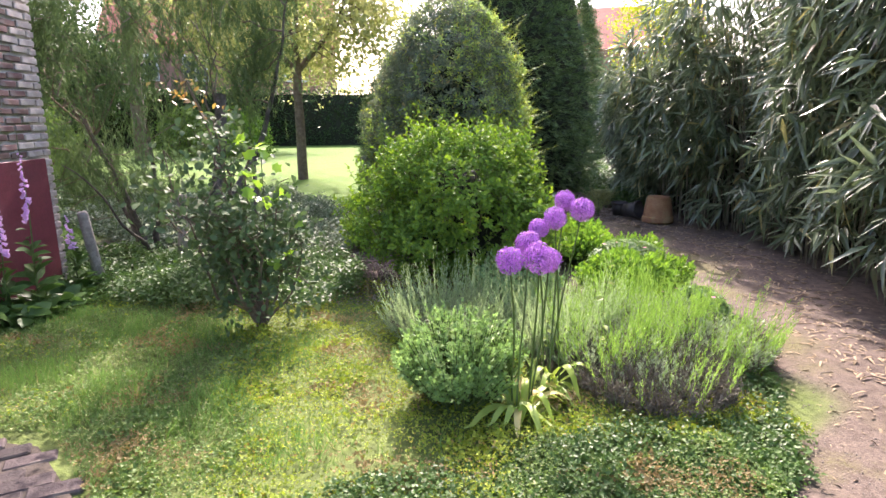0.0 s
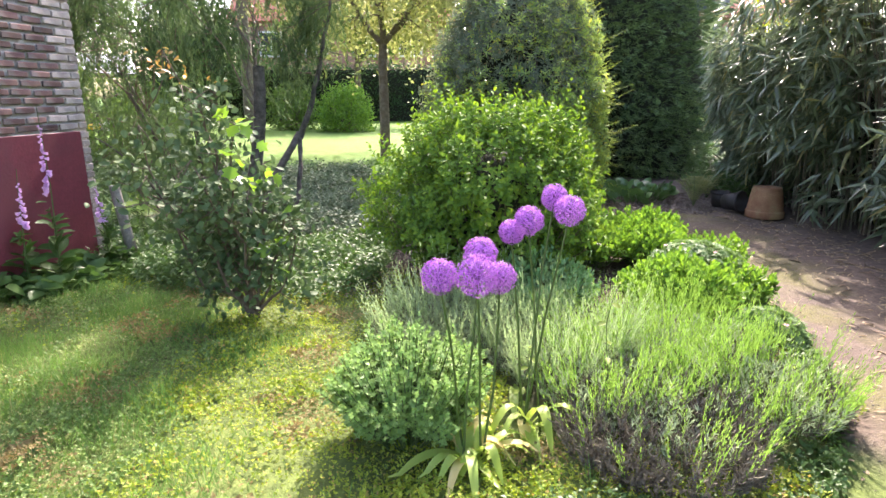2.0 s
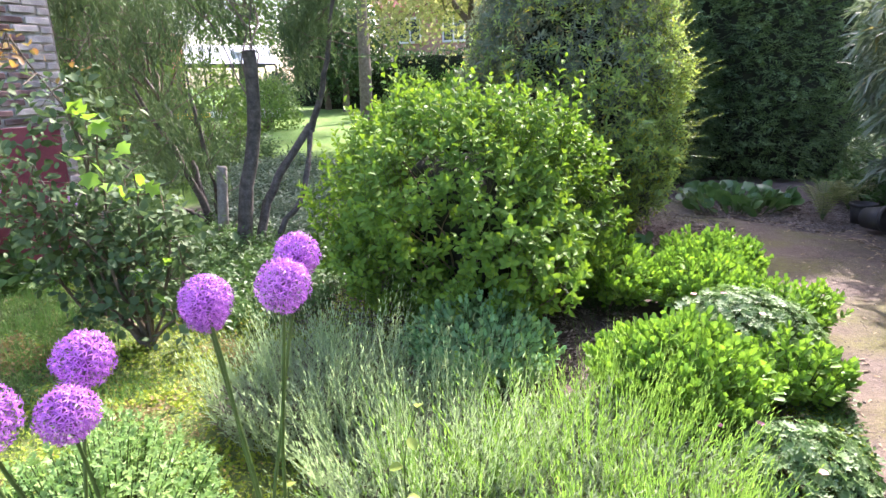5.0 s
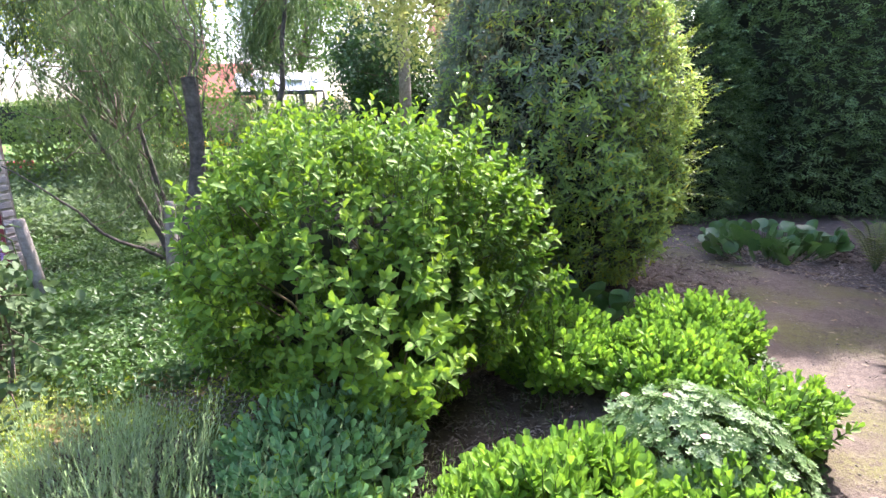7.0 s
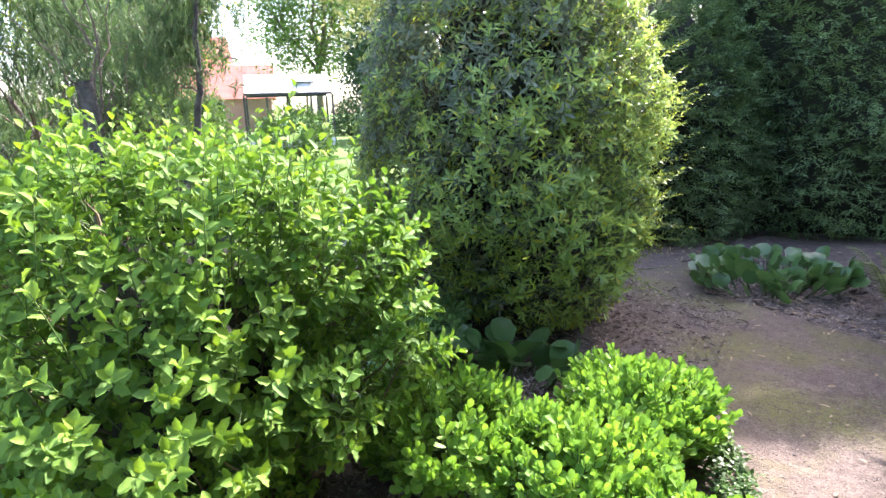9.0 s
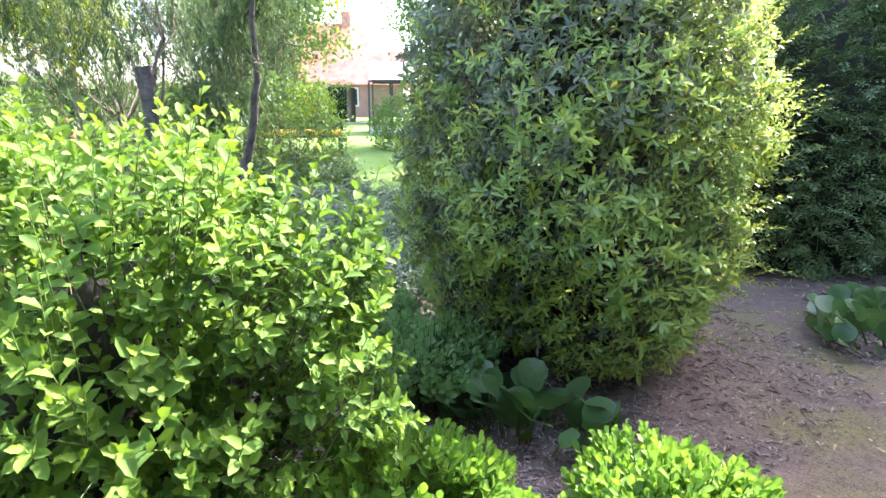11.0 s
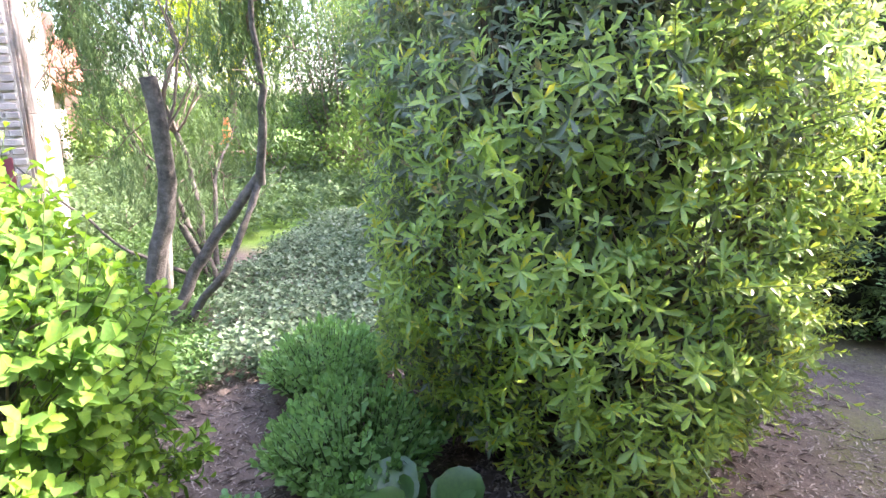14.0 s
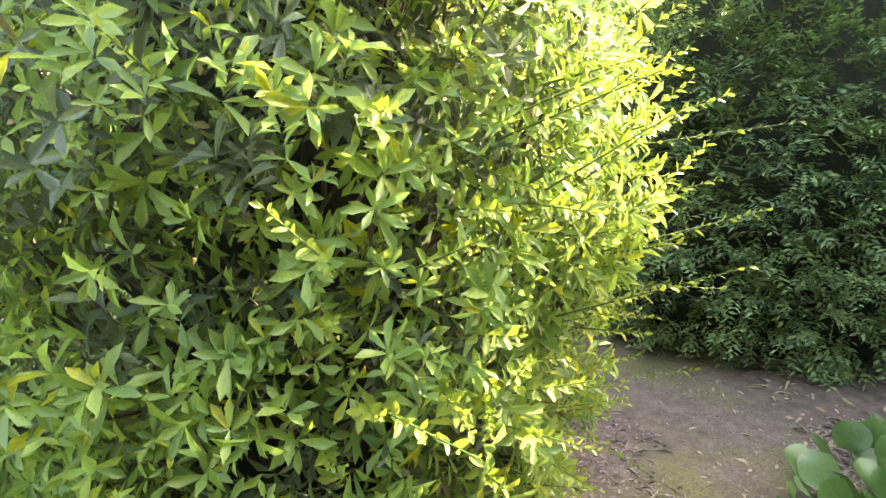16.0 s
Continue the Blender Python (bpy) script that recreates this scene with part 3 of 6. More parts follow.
    lines = [np.hstack([np.stack([p - d * 0.05, p + d * s * 0.5, p + d * s]), [[0.003], [0.002], [0.001]]]) for p, d, s in zip(Q, sd, SL)]
    grown("young_shoot_growth", [(v, f, 0), (*tubes(lines, 3), 1)], [L_SHOOT, STEM], ob, "yellow-green young shoots standing out")
    P2 = P[:320] - N[:320] * 0.05
    lines = [limb(rng, (c[0] + rng.normal(0, 0.12), c[1] + rng.normal(0, 0.12), max(0.0, p[2] * 0.55 - 0.25)), p, 0.014, 0.004, 6, 0.08) for p in P2]
    lines.append(limb(rng, (c[0], c[1], -0.05), (c[0], c[1], 2.7), 0.06, 0.012, 8, 0.02))
    grown("branch_frame", [(*tubes(lines, 4), 0)], [BARK], ob, "dark woody branches")
    # Near-black core that makes the dark gaps between the whorls.
    grown("inner_growth", [core(c, prof, top - 0.4, 0, 0.30, 0.48, sq, seed=5, lump=0.2)], [SHADE_CORE], ob, "near-black solid core standing for the shade between the leaves")


def yew(c, sq, turn, top, n, seed, label):
    rng = np.random.default_rng(seed)
    ob = thing("yew_tree", c, label, "tree", "clipped yews")
    prof = lambda h: np.interp(h, [0, 0.05, 0.3, 0.55, 0.78, 0.93, 1], [0.86, 0.96, 1.0, 0.93, 0.70, 0.36, 0.05])
    P, N = shell(rng, n, c, prof, top, 0.045, 0.10, 4, 0.08, sq, turn)
    along = P[:, 0] * 1.3 + P[:, 1]
    layer = np.sin(P[:, 2] * 26 + 2.2 * np.sin(along * 3.1) + 1.4 * np.sin(along * 7.3 + P[:, 2] * 3)) + 0.7 * np.sin(along * 9 + 5 * np.sin(P[:, 2] * 4.1))
    gap = layer > -0.75 + rng.normal(0, 0.3, len(P))
    P, N, layer = P[gap], N[gap], layer[gap]
    P = P + N * (0.055 * layer)[:, None]
    keep = N[:, 1] < 0.35
    P, N = P[keep], N[keep]
    sd = scatter_dir(rng, N, 0.45, -0.05)
    k = 9
    tt = (np.arange(k) + 0.4) / k
    SL = rng.uniform(0.09, 0.22, len(P))
    side = unit(np.cross(sd, rng.normal(0, 0.4, sd.shape) + np.array([0, 0, 1.0])))
    sgn = np.where(np.arange(k) % 2 == 0, 1.0, -1.0)
    base = P[:, None] + sd[:, None] * (SL[:, None] * tt)[..., None]
    ld = unit(side[:, None] * sgn[None, :, None] + sd[:, None] * 0.8)
    Lf = rng.uniform(0.034, 0.060, (len(P), k))
    nn = np.broadcast_to(np.cross(side, sd)[:, None], ld.shape)
    v, f = spread(T_DIAMOND, base.reshape(-1, 3), ld.reshape(-1, 3), nn.reshape(-1, 3) + rng.normal(0, 0.2, (len(P) * k, 3)), Lf.ravel(), Lf.ravel() * 0.34)
    grown("foliage", [(v, f, 0)], [L_YEW], ob)
    # Dark solid body just under the needles, its shade put into the colour.
    grown("inner_growth", [core(c, prof, top - 0.1, 0, 0.0, 0.88, sq, turn, 4, 0.035)], [SHADE_CORE], ob, "near-black solid core standing for the shade between the leaves")
    grown("trunk", [(*tubes([limb(rng, (c[0], c[1], -0.05), (c[0], c[1], top * 0.85), 0.16, 0.05)], 8), 0)], [BARK], ob, "dark bark trunk")


def bamboo():
    rng = np.random.default_rng(14)
    edge = lambda y: np.interp(y, [0.0, 2.0, 3.5, 4.5, 5.6, 7.0, 8.0, 9.0, 11.2], [3.2, 3.25, 3.35, 3.45, 3.75, 4.05, 3.55, 3.5, 3.9])
    crest = lambda y: np.interp(y, [5.0, 6.5, 8.0, 9.0, 11.2], [5.4, 4.9, 3.4, 2.4, 1.5])
    groups = [(0.3, 3.0), (3.0, 4.8), (4.8, 6.6), (6.6, 9.3), (9.3, 11.2)]
    for gi_, (y0, y1) in enumerate(groups):
        ym = (y0 + y1) / 2
        ob = thing("bamboo", (float(edge(ym)) + 0.9, ym, 0), "tall dense bamboo clump with drooping narrow grey-green leaves", "bamboo", "bamboo clumps along the path")
        n = int(52 * (y1 - y0))
        y = rng.uniform(y0, y1, n)
        x = edge(y) + 0.12 + rng.gamma(1.3, 0.5, n)
        H = np.minimum(rng.uniform(3.4, 5.2, n), crest(y) * rng.uniform(0.8, 1.0, n))
        lean = rng.normal(0, 0.18, (n, 2)) + np.stack([-0.55 * np.exp(-(x - edge(y)) * 1.1), -0.10 * np.ones(n)], -1)
        lines, LP, LD = [], [], []
        for i in range(n):
            t = np.linspace(0, 1, 7)
            px_, py_, pz_ = x[i] + lean[i, 0] * t ** 2, y[i] + lean[i, 1] * t ** 2, H[i] * (t - 0.06 * t ** 3)
            lines.append(np.stack([px_, py_, pz_, 0.009 - 0.006 * t], -1))
            front = math.exp(-(x[i] - edge(y[i])) * 1.0)
            m = int(rng.uniform(8, 15) * (0.3 + front))
            tt = rng.uniform(0.04 if rng.uniform() < 0.45 else 0.25, 1.0, m)
            q = np.stack([np.interp(tt, t, px_), np.interp(tt, t, py_), np.interp(tt, t, pz_)], -1)
            out = rng.normal(0, 1, (m, 3)) * np.array([1, 1, 0.25]) + np.array([-0.7, -0.25, 0.15])
            out = unit(out)
            tw = rng.uniform(0.12, 0.45, m)[:, None]
            LP.append(q + out * tw)
            LD.append(out)
            lines += [np.hstack([np.stack([q[j], q[j] + out[j] * tw[j]]), [[0.002], [0.001]]]) for j in range(0, m, 3)]
        m = int(250 * (y1 - y0))
        fy_, fz_ = rng.uniform(y0 - 0.1, y1 + 0.1, m), rng.uniform(0.06, 1, m) ** 0.8 * 4.6
        gap = lambda yy, zz: (np.abs(yy - 6.7) < 0.75 + 0.2 * np.sin(3 * zz)) & (zz > 0.7) & (zz < 3.3) | (np.abs(yy - 4.9) < 0.22) & (zz < 2.2)
        open_ = gap(fy_, fz_) & (rng.uniform(0, 1, m) < 0.9)
        fx_ = edge(fy_) - 0.10 - 0.30 * np.sin(np.clip(fz_ / 3.6, 0, 1) * np.pi * 0.75) - 0.10 * np.sin(3.1 * fy_ + 2 * fz_) - 0.20 * smooth(7.4, 8.6, fy_) * smooth(0.7, 1.4, fz_) + rng.gamma(1.2, 0.16, m)
        m2 = int(m * 0.75)
        ty_ = rng.uniform(y0, y1, m2)
        LP.append(np.stack([edge(ty_) + rng.uniform(0.1, 2.1, m2), ty_, rng.uniform(2.2, 4.9, m2)], -1))
        LD.append(unit(rng.normal(0, 0.6, (m2, 3)) + np.array([0.1, 0, 0.2])))
        LP.append(np.stack([fx_, fy_, fz_], -1)[~open_])
        LD.append(unit(rng.normal(0, 0.7, (m, 3)) + np.array([-0.7, -0.3, 0.1]))[~open_])
        LP, LD = np.concatenate(LP), np.concatenate(LD)
        if gi_ in (1, 2, 3):
            keep_ = ~gap(LP[:, 1], LP[:, 2]) | (rng.uniform(0, 1, len(LP)) < 0.35)
            LP, LD = LP[keep_], LD[keep_]
        clear_ = (np.hypot(LP[:, 0] - 3.40, LP[:, 1] - 8.30) > 0.6) | (LP[:, 2] > 0.85)
        clear_ &= LP[:, 2] < crest(LP[:, 1])
        LP, LD = LP[clear_], LD[clear_]
        k = 8
        d = LD[:, None] * 0.9 + rng.normal(0, 0.62, (len(LP), k, 3))
        d[..., 2] -= 0.75
        b0 = LP[:, None] + rng.normal(0, 0.03, (len(LP), k, 3))
        Lf = rng.uniform(0.15, 0.36, (len(LP), k))
        nn = rng.normal(0, 0.5, d.shape) + np.array([-0.25, -0.1, 1.0])
        ok = (b0[..., 2] > 0.05).ravel()
        v, f = spread(T_BLADE, b0.reshape(-1, 3)[ok], unit(d.reshape(-1, 3))[ok], nn.reshape(-1, 3)[ok], Lf.ravel()[ok], Lf.ravel()[ok] * 0.14)
        grown("foliage", [(v, f, 0)], [L_BAMBOO], ob)
        grown("cane_growth", [(*tubes(lines, 4), 0)], [CANE], ob, "thin upright pale canes")
        # Added near-black slab: darkens the gaps and blocks light from behind.
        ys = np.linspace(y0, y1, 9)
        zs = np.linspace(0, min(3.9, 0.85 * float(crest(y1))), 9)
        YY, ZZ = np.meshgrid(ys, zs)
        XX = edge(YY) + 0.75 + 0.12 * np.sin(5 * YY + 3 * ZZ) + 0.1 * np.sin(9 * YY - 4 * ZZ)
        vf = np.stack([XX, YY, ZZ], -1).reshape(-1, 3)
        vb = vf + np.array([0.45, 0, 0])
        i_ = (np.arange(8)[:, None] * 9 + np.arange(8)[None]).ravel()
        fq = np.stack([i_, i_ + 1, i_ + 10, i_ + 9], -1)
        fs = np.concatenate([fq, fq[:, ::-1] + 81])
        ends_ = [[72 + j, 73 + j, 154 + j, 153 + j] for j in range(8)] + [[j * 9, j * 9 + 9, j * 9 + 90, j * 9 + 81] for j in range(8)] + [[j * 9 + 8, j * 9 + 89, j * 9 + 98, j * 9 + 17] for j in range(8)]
        grown("inner_growth", [(np.concatenate([vf, vb]), np.concatenate([fs, np.array(ends_)]), 0)], [SHADE_CORE], ob, "near-black slab standing for the shade deep in the clump")


CANE = plain_mat("bamboo_cane", (0.12, 0.11, 0.07), (0.28, 0.25, 0.17), 9.0, 0.5, 0.2)


def lavender(loc, r, h, seed, old=0.3, stalk=None, group="lavender plants in the bed"):
    rng = np.random.default_rng(seed)
    label = "grey-green lavender with bright new stalks" + (" and woody dark base" if old > 0.4 else "")
    ob = thing("lavender", loc, label, "lavender", group)
    n = int(950 * r * r / 0.2)
    a, q = rng.uniform(0, 6.283, n), np.sqrt(rng.uniform(0, 1, n))
    P = np.stack([loc[0] + r * q * np.cos(a) * 0.88, loc[1] + r * q * np.sin(a) * 0.88, np.full(n, 0.02)], -1)
    D = unit(np.stack([np.cos(a) * q * 0.42, np.sin(a) * q * 0.42, np.ones(n)], -1) + rng.normal(0, 0.10, (n, 3)))
    H = h * rng.uniform(0.55, 1.08, n) * (1.0 - 0.22 * q ** 2) * (1 + 0.18 * np.sin(4 * a + seed) * q)
    lo = H * rng.uniform(0.35, 0.65, n)
    # woody, leafy lower growth
    k = 14
    dirs = ring(D, k, rng)
    tt = rng.uniform(0.25, 1.0, (n, k))
    base = P[:, None] + D[:, None] * (lo[:, None] * tt)[..., None]
    Lf = rng.uniform(0.02, 0.045, (n, k))
    ld = unit(dirs * 0.7 + D[:, None])
    oldsel = rng.uniform(0, 1, n) < old * (0.6 + 0.7 * q)
    ch = []
    for sel, mi in ((oldsel, 2), (~oldsel, 0)):
        if sel.any():
            v, f = spread(T_DIAMOND, base[sel].reshape(-1, 3), ld[sel].reshape(-1, 3), rng.normal(0, 1, (sel.sum() * k, 3)), Lf[sel].ravel(), 0.0065)
            ch.append((v, f, mi))
    grown("foliage", ch, [L_LAV, L_LAVTOP, L_LAVOLD], ob)
    # new stalks
    patch_ = np.sin(P[:, 0] * 23 + seed) * np.sin(P[:, 1] * 19 - seed) + 0.5 * np.sin(P[:, 0] * 9 - P[:, 1] * 11)
    H *= 1 + 0.32 * patch_
    tall = rng.uniform(0, 1, n) < (0.72 - 0.68 * old) * np.clip(0.70 + 0.85 * patch_, 0.06, 1.3)
    Pt, Dt, Ht = P[tall], D[tall], H[tall]
    v, f = spread(T_STRIP, Pt, Dt, rng.normal(0, 1, Pt.shape), Ht, 0.0045)
    k = 9
    dirs = ring(Dt, k, rng)
    tt = 0.35 + 0.6 * (np.arange(k) + 0.5)[None] / k + rng.uniform(-0.03, 0.03, (len(Pt), k))
    base = Pt[:, None] + Dt[:, None] * (Ht[:, None] * tt)[..., None]
    Lf = rng.uniform(0.022, 0.042, (len(Pt), k)) * (1.25 - 0.75 * tt)
    v2, f2 = spread(T_DIAMOND, base.reshape(-1, 3), unit(dirs * 0.30 + Dt[:, None]).reshape(-1, 3), rng.normal(0, 1, (len(Pt) * k, 3)), Lf.ravel() * 1.2, 0.0050)
    # flower buds at the tips
    v3, f3 = spread(T_DIAMOND, Pt + Dt * (Ht * 0.96)[:, None], Dt, rng.normal(0, 1, Pt.shape), 0.024, 0.0055)
    grown("stalk_growth", [(v, f, 0), (v2, f2, 0), (v3, f3, 0)], [stalk or L_LAVTOP], ob, "upright green stalks with closed buds")


def sedum(loc, r, h, seed, mat, label, size=0.045, name="sedum", group="sedum clumps along the bed edge", tmpl=None, k=12, n=None):
    rng = np.random.default_rng(seed)
    ob = thing(name, loc, label, "plant", group)
    n = n or int(330 * (r / 0.33) ** 2)
    a, q = rng.uniform(0, 6.283, n), np.sqrt(rng.uniform(0, 1, n))
    P = np.stack([loc[0] + r * 0.7 * q * np.cos(a), loc[1] + r * 0.7 * q * np.sin(a), np.full(n, loc[2])], -1)
    D = unit(np.stack([np.cos(a) * q * 0.8, np.sin(a) * q * 0.8, np.ones(n)], -1) + rng.normal(0, 0.08, (n, 3)))
    H = h * (1.0 - 0.34 * q ** 2) * rng.uniform(0.90, 1.04, n) * (1 + 0.07 * np.sin(3 * a + seed))
    dirs = ring(D, k, rng)
    tt = 0.30 + 0.70 * ((np.arange(k) + 0.6)[None] / k) ** 0.62 + rng.uniform(-0.02, 0.02, (n, k))
    base = P[:, None] + D[:, None] * (H[:, None] * tt)[..., None]
    top_ = smooth(0.75, 1.0, tt)[..., None]
    ld = unit(dirs * (1 - 0.45 * top_) + D[:, None] * (0.45 + 0.75 * top_))
    nn = unit(D[:, None] - dirs * 0.4 + rng.normal(0, 0.15, dirs.shape))
    Lf = rng.uniform(0.8, 1.2, (n, k)) * size * (1.1 - 0.35 * top_[..., 0])
    v, f = spread(tmpl or T_FLESHY, base.reshape(-1, 3), ld.reshape(-1, 3), nn.reshape(-1, 3), Lf.ravel(), Lf.ravel() * 0.62)
    grown("foliage", [(v, f, 0)], [mat], ob)
    lines = [np.hstack([np.stack([p, p + d * s * 0.6, p + d * s * 0.98]), [[0.004], [0.003], [0.002]]]) for p, d, s in zip(P, D, H)]
    grown("stem_growth", [(*tubes(lines, 4), 0)], [STEM], ob, "fleshy green stems")


def cranesbill(loc, r, h, seed):
    rng = np.random.default_rng(seed)
    ob = thing("cranesbill", loc, "low mound of pale finely cut cranesbill leaves", "plant")
    n = int(680 * (r / 0.38) ** 2)
    a, q = rng.uniform(0, 6.283, n), np.sqrt(rng.uniform(0, 1, n))
    hh = h * np.sqrt(np.clip(1 - (q * 0.95) ** 2.4, 0.05, 1)) * rng.uniform(0.7, 1.05, n)
    P = np.stack([loc[0] + r * q * np.cos(a), loc[1] + r * q * np.sin(a), hh], -1)
    k = 5
    up = unit(np.stack([np.cos(a) * q, np.sin(a) * q, np.ones(n)], -1) + rng.normal(0, 0.3, (n, 3)))
    dirs = ring(up, k, rng)
    L = np.repeat(rng.uniform(0.028, 0.05, n), k)
    v, f = spread(T_CUT, np.repeat(P, k, 0), unit(dirs.reshape(-1, 3) + 0.15 * np.repeat(up, k, 0)), np.repeat(up, k, 0), L, L * 0.62)
    grown("foliage", [(v, f, 0)], [L_GERANIUM], ob)
    lines = [np.array([(loc[0] + (p[0] - loc[0]) * 0.4, loc[1] + (p[1] - loc[1]) * 0.4, 0.0, 0.0015), (*p, 0.001)]) for p in P[::3]]
    grown("stem_growth", [(*tubes(lines, 3), 0)], [STEM], ob)
    for i, (dx, dy) in enumerate(((-0.12, 0.02), (0.05, -0.22), (-0.26, -0.05))):
        fl = [spread(T_ROUND, np.repeat([[0, 0, 0.0]], 5, 0), np.stack([np.cos(np.arange(5) * 1.2566), np.sin(np.arange(5) * 1.2566), np.full(5, 0.3)], -1), np.tile([0, 0, 1.0], (5, 1)), 0.016, 0.015)]
        part("flower", built("flower", [(fl[0][0], fl[0][1], 0)], [P_PINK]), ob, (dx, dy, h * 0.98), (0, 0, i * 40), "small pink flower")


def bergenia(loc, n, rx, ry, seed, size, turn=0.0, label="clump of large glossy rounded evergreen leaves on dark soil"):
    """Each large leaf is a part of its own."""
    rng = np.random.default_rng(seed)
    ob = thing("bergenia", loc, label, "plant", "bergenia clumps")
    tv, tf = T_ROUND
    meshes = []
    for s in range(4):
        v = tv.copy()
        v[:, 2] += 0.05 * np.sin(v[:, 1] * 9 + s) * np.abs(v[:, 0]) * 2 + 0.03 * s * np.abs(v[:, 0])
        me = built("leaf", [(v * np.array([1.1, 1, 1]), tf, 0)], [L_BERGENIA])
        me.shade_smooth()
        meshes.append(me)
    lines = []
    ct, st = math.cos(radians(turn)), math.sin(radians(turn))
    for i in range(n):
        a, q = rng.uniform(0, 360), math.sqrt(rng.uniform(0, 1))
        ux, uy = rx * q * math.cos(radians(a)), ry * q * math.sin(radians(a))
        x, y = ux * ct - uy * st, ux * st + uy * ct
        z = rng.uniform(0.03, 0.20) * (1.2 - 0.5 * q)
        L = size * rng.uniform(0.7, 1.15)
        yaw = math.degrees(math.atan2(y, x)) - 90 + rng.normal(0, 50)
        leaf = part("leaf", meshes[i % 4], ob, (x, y, z), (rng.uniform(38, 88), rng.normal(0, 14), yaw))
        leaf.scale = (L, L, L)
        lines.append([(loc[0] + x * 0.8, loc[1] + y * 0.8, 0.0, 0.006), (loc[0] + x, loc[1] + y, z + 0.004, 0.004)])
    grown("stem_growth", [(*tubes(lines, 5), 0)], [STEM], ob, "thick leaf stalks")


def fern(loc, n, L, seed):
    rng = np.random.default_rng(seed)
    ob = thing("fern", loc, "pale arching fern at the path edge", "fern")
    for i in range(n):
        a = i * 2.399 + rng.normal(0, 0.3)
        t = np.linspace(0, 1, 22)
        out, up = L * rng.uniform(0.25, 0.75), L * rng.uniform(1.0, 1.6)
        pts = np.stack([np.cos(a) * out * t, np.sin(a) * out * t, up * (t - 0.45 * t ** 2.5)], -1)
        d = unit(np.gradient(pts, axis=0))
        side = unit(np.cross(d, np.array([0, 0, 1.0])))
        Lf = 0.16 * L * np.sin(np.pi * np.clip(t * 0.92 + 0.06, 0, 1)) + 0.01
        ch = []
        for sg in (1, -1):
            ch.append((*spread(T_LANCE, pts[3:], unit(side * sg + d * 0.45)[3:], np.cross(side, d)[3:], Lf[3:], 0.009), 0))
        ch.append((*tubes([np.hstack([pts, (0.003 - 0.002 * t)[:, None]])], 4), 1))
        part("frond", built("frond", ch, [L_FERN, STEM]), ob)


def allium(loc, head, r, seed):
    """A round purple flower head on a bare stem that leans from its base at loc to the head."""
    rng = np.random.default_rng(seed)
    ob = thing("allium", loc, "purple globe allium on a tall bare green stem", "allium", "alliums in the bed")
    hd = np.array(head, float)
    grown("stem", [(*tubes([limb(rng, loc, hd - np.array([0, 0, r * 0.3]), 0.0055, 0.004, 8, 0.012)], 7), 0)], [STEM], ob)
    n = 175
    i = np.arange(n) + 0.5
    ph, th = np.arccos(1 - 2 * i / n), 3.883 * i
    d = np.stack([np.cos(th) * np.sin(ph), np.sin(th) * np.sin(ph), np.cos(ph)], -1)
    rr = r * rng.uniform(0.80, 1.0, n)
    pet = ring(d, 6, rng)
    b0 = np.repeat(hd + d * rr[:, None], 6, 0)
    v, f = spread(T_STRIP, b0, unit(pet.reshape(-1, 3) + 0.45 * np.repeat(d, 6, 0)), np.repeat(d, 6, 0), rng.uniform(0.014, 0.020, n * 6), 0.0030)
    ray_ = [np.array([(*(hd), 0.0007), (*(hd + d[j] * rr[j]), 0.0006)]) for j in range(n)]
    vb, fb = spread(T_OVAL2, hd + d * (rr[:, None] - 0.001), d, rng.normal(0, 1, d.shape), 0.006, 0.004)
    grown("flower_head", [(v, f, 0), (*tubes(ray_, 3), 1), (vb, fb, 1)], [P_ALLIUM, P_ALLIUM_IN], ob, "round purple head of many starry florets")


def strap_leaves(loc, n, seed):
    rng = np.random.default_rng(seed)
    ob = thing("allium_foliage", loc, "tuft of pale drooping strap leaves, some withered yellow", "plant")
    for i in range(n):
        a = rng.uniform(0, 6.283)
        L, W = rng.uniform(0.22, 0.42), rng.uniform(0.03, 0.055)
        t = np.linspace(0, 1, 9)
        lift = rng.uniform(0.4, 1.5)
        x = L * t * (1 - 0.25 * lift)
        z = 0.02 + L * (lift * t - (lift + 0.08) * t ** 2.4)
        z = np.maximum(z, 0.025 + 0.01 * rng.uniform())
        w = W * np.sin(np.pi * np.clip(0.12 + 0.86 * t, 0, 1)) ** 0.7
        v = np.concatenate([np.stack([x, -w / 2, z + 0.006], -1), np.stack([x, 0 * w, z], -1), np.stack([x, w / 2, z + 0.006], -1)])
        v[:, 1] += np.tile(0.04 * rng.normal() * t ** 2 * 4 * L, 3)
        j = np.arange(8)
        f = np.concatenate([np.stack([j, j + 1, j + 10, j + 9], -1), np.stack([j + 9, j + 10, j + 19, j + 18], -1)])
        me = built("leaf", [(v, f, 0)], [L_STRAPDRY if rng.uniform() < 0.35 else L_STRAP])
        me.shade_smooth()
        part("leaf", me, ob, (rng.normal(0, 0.03), rng.normal(0, 0.03), 0), (0, 0, math.degrees(a)))


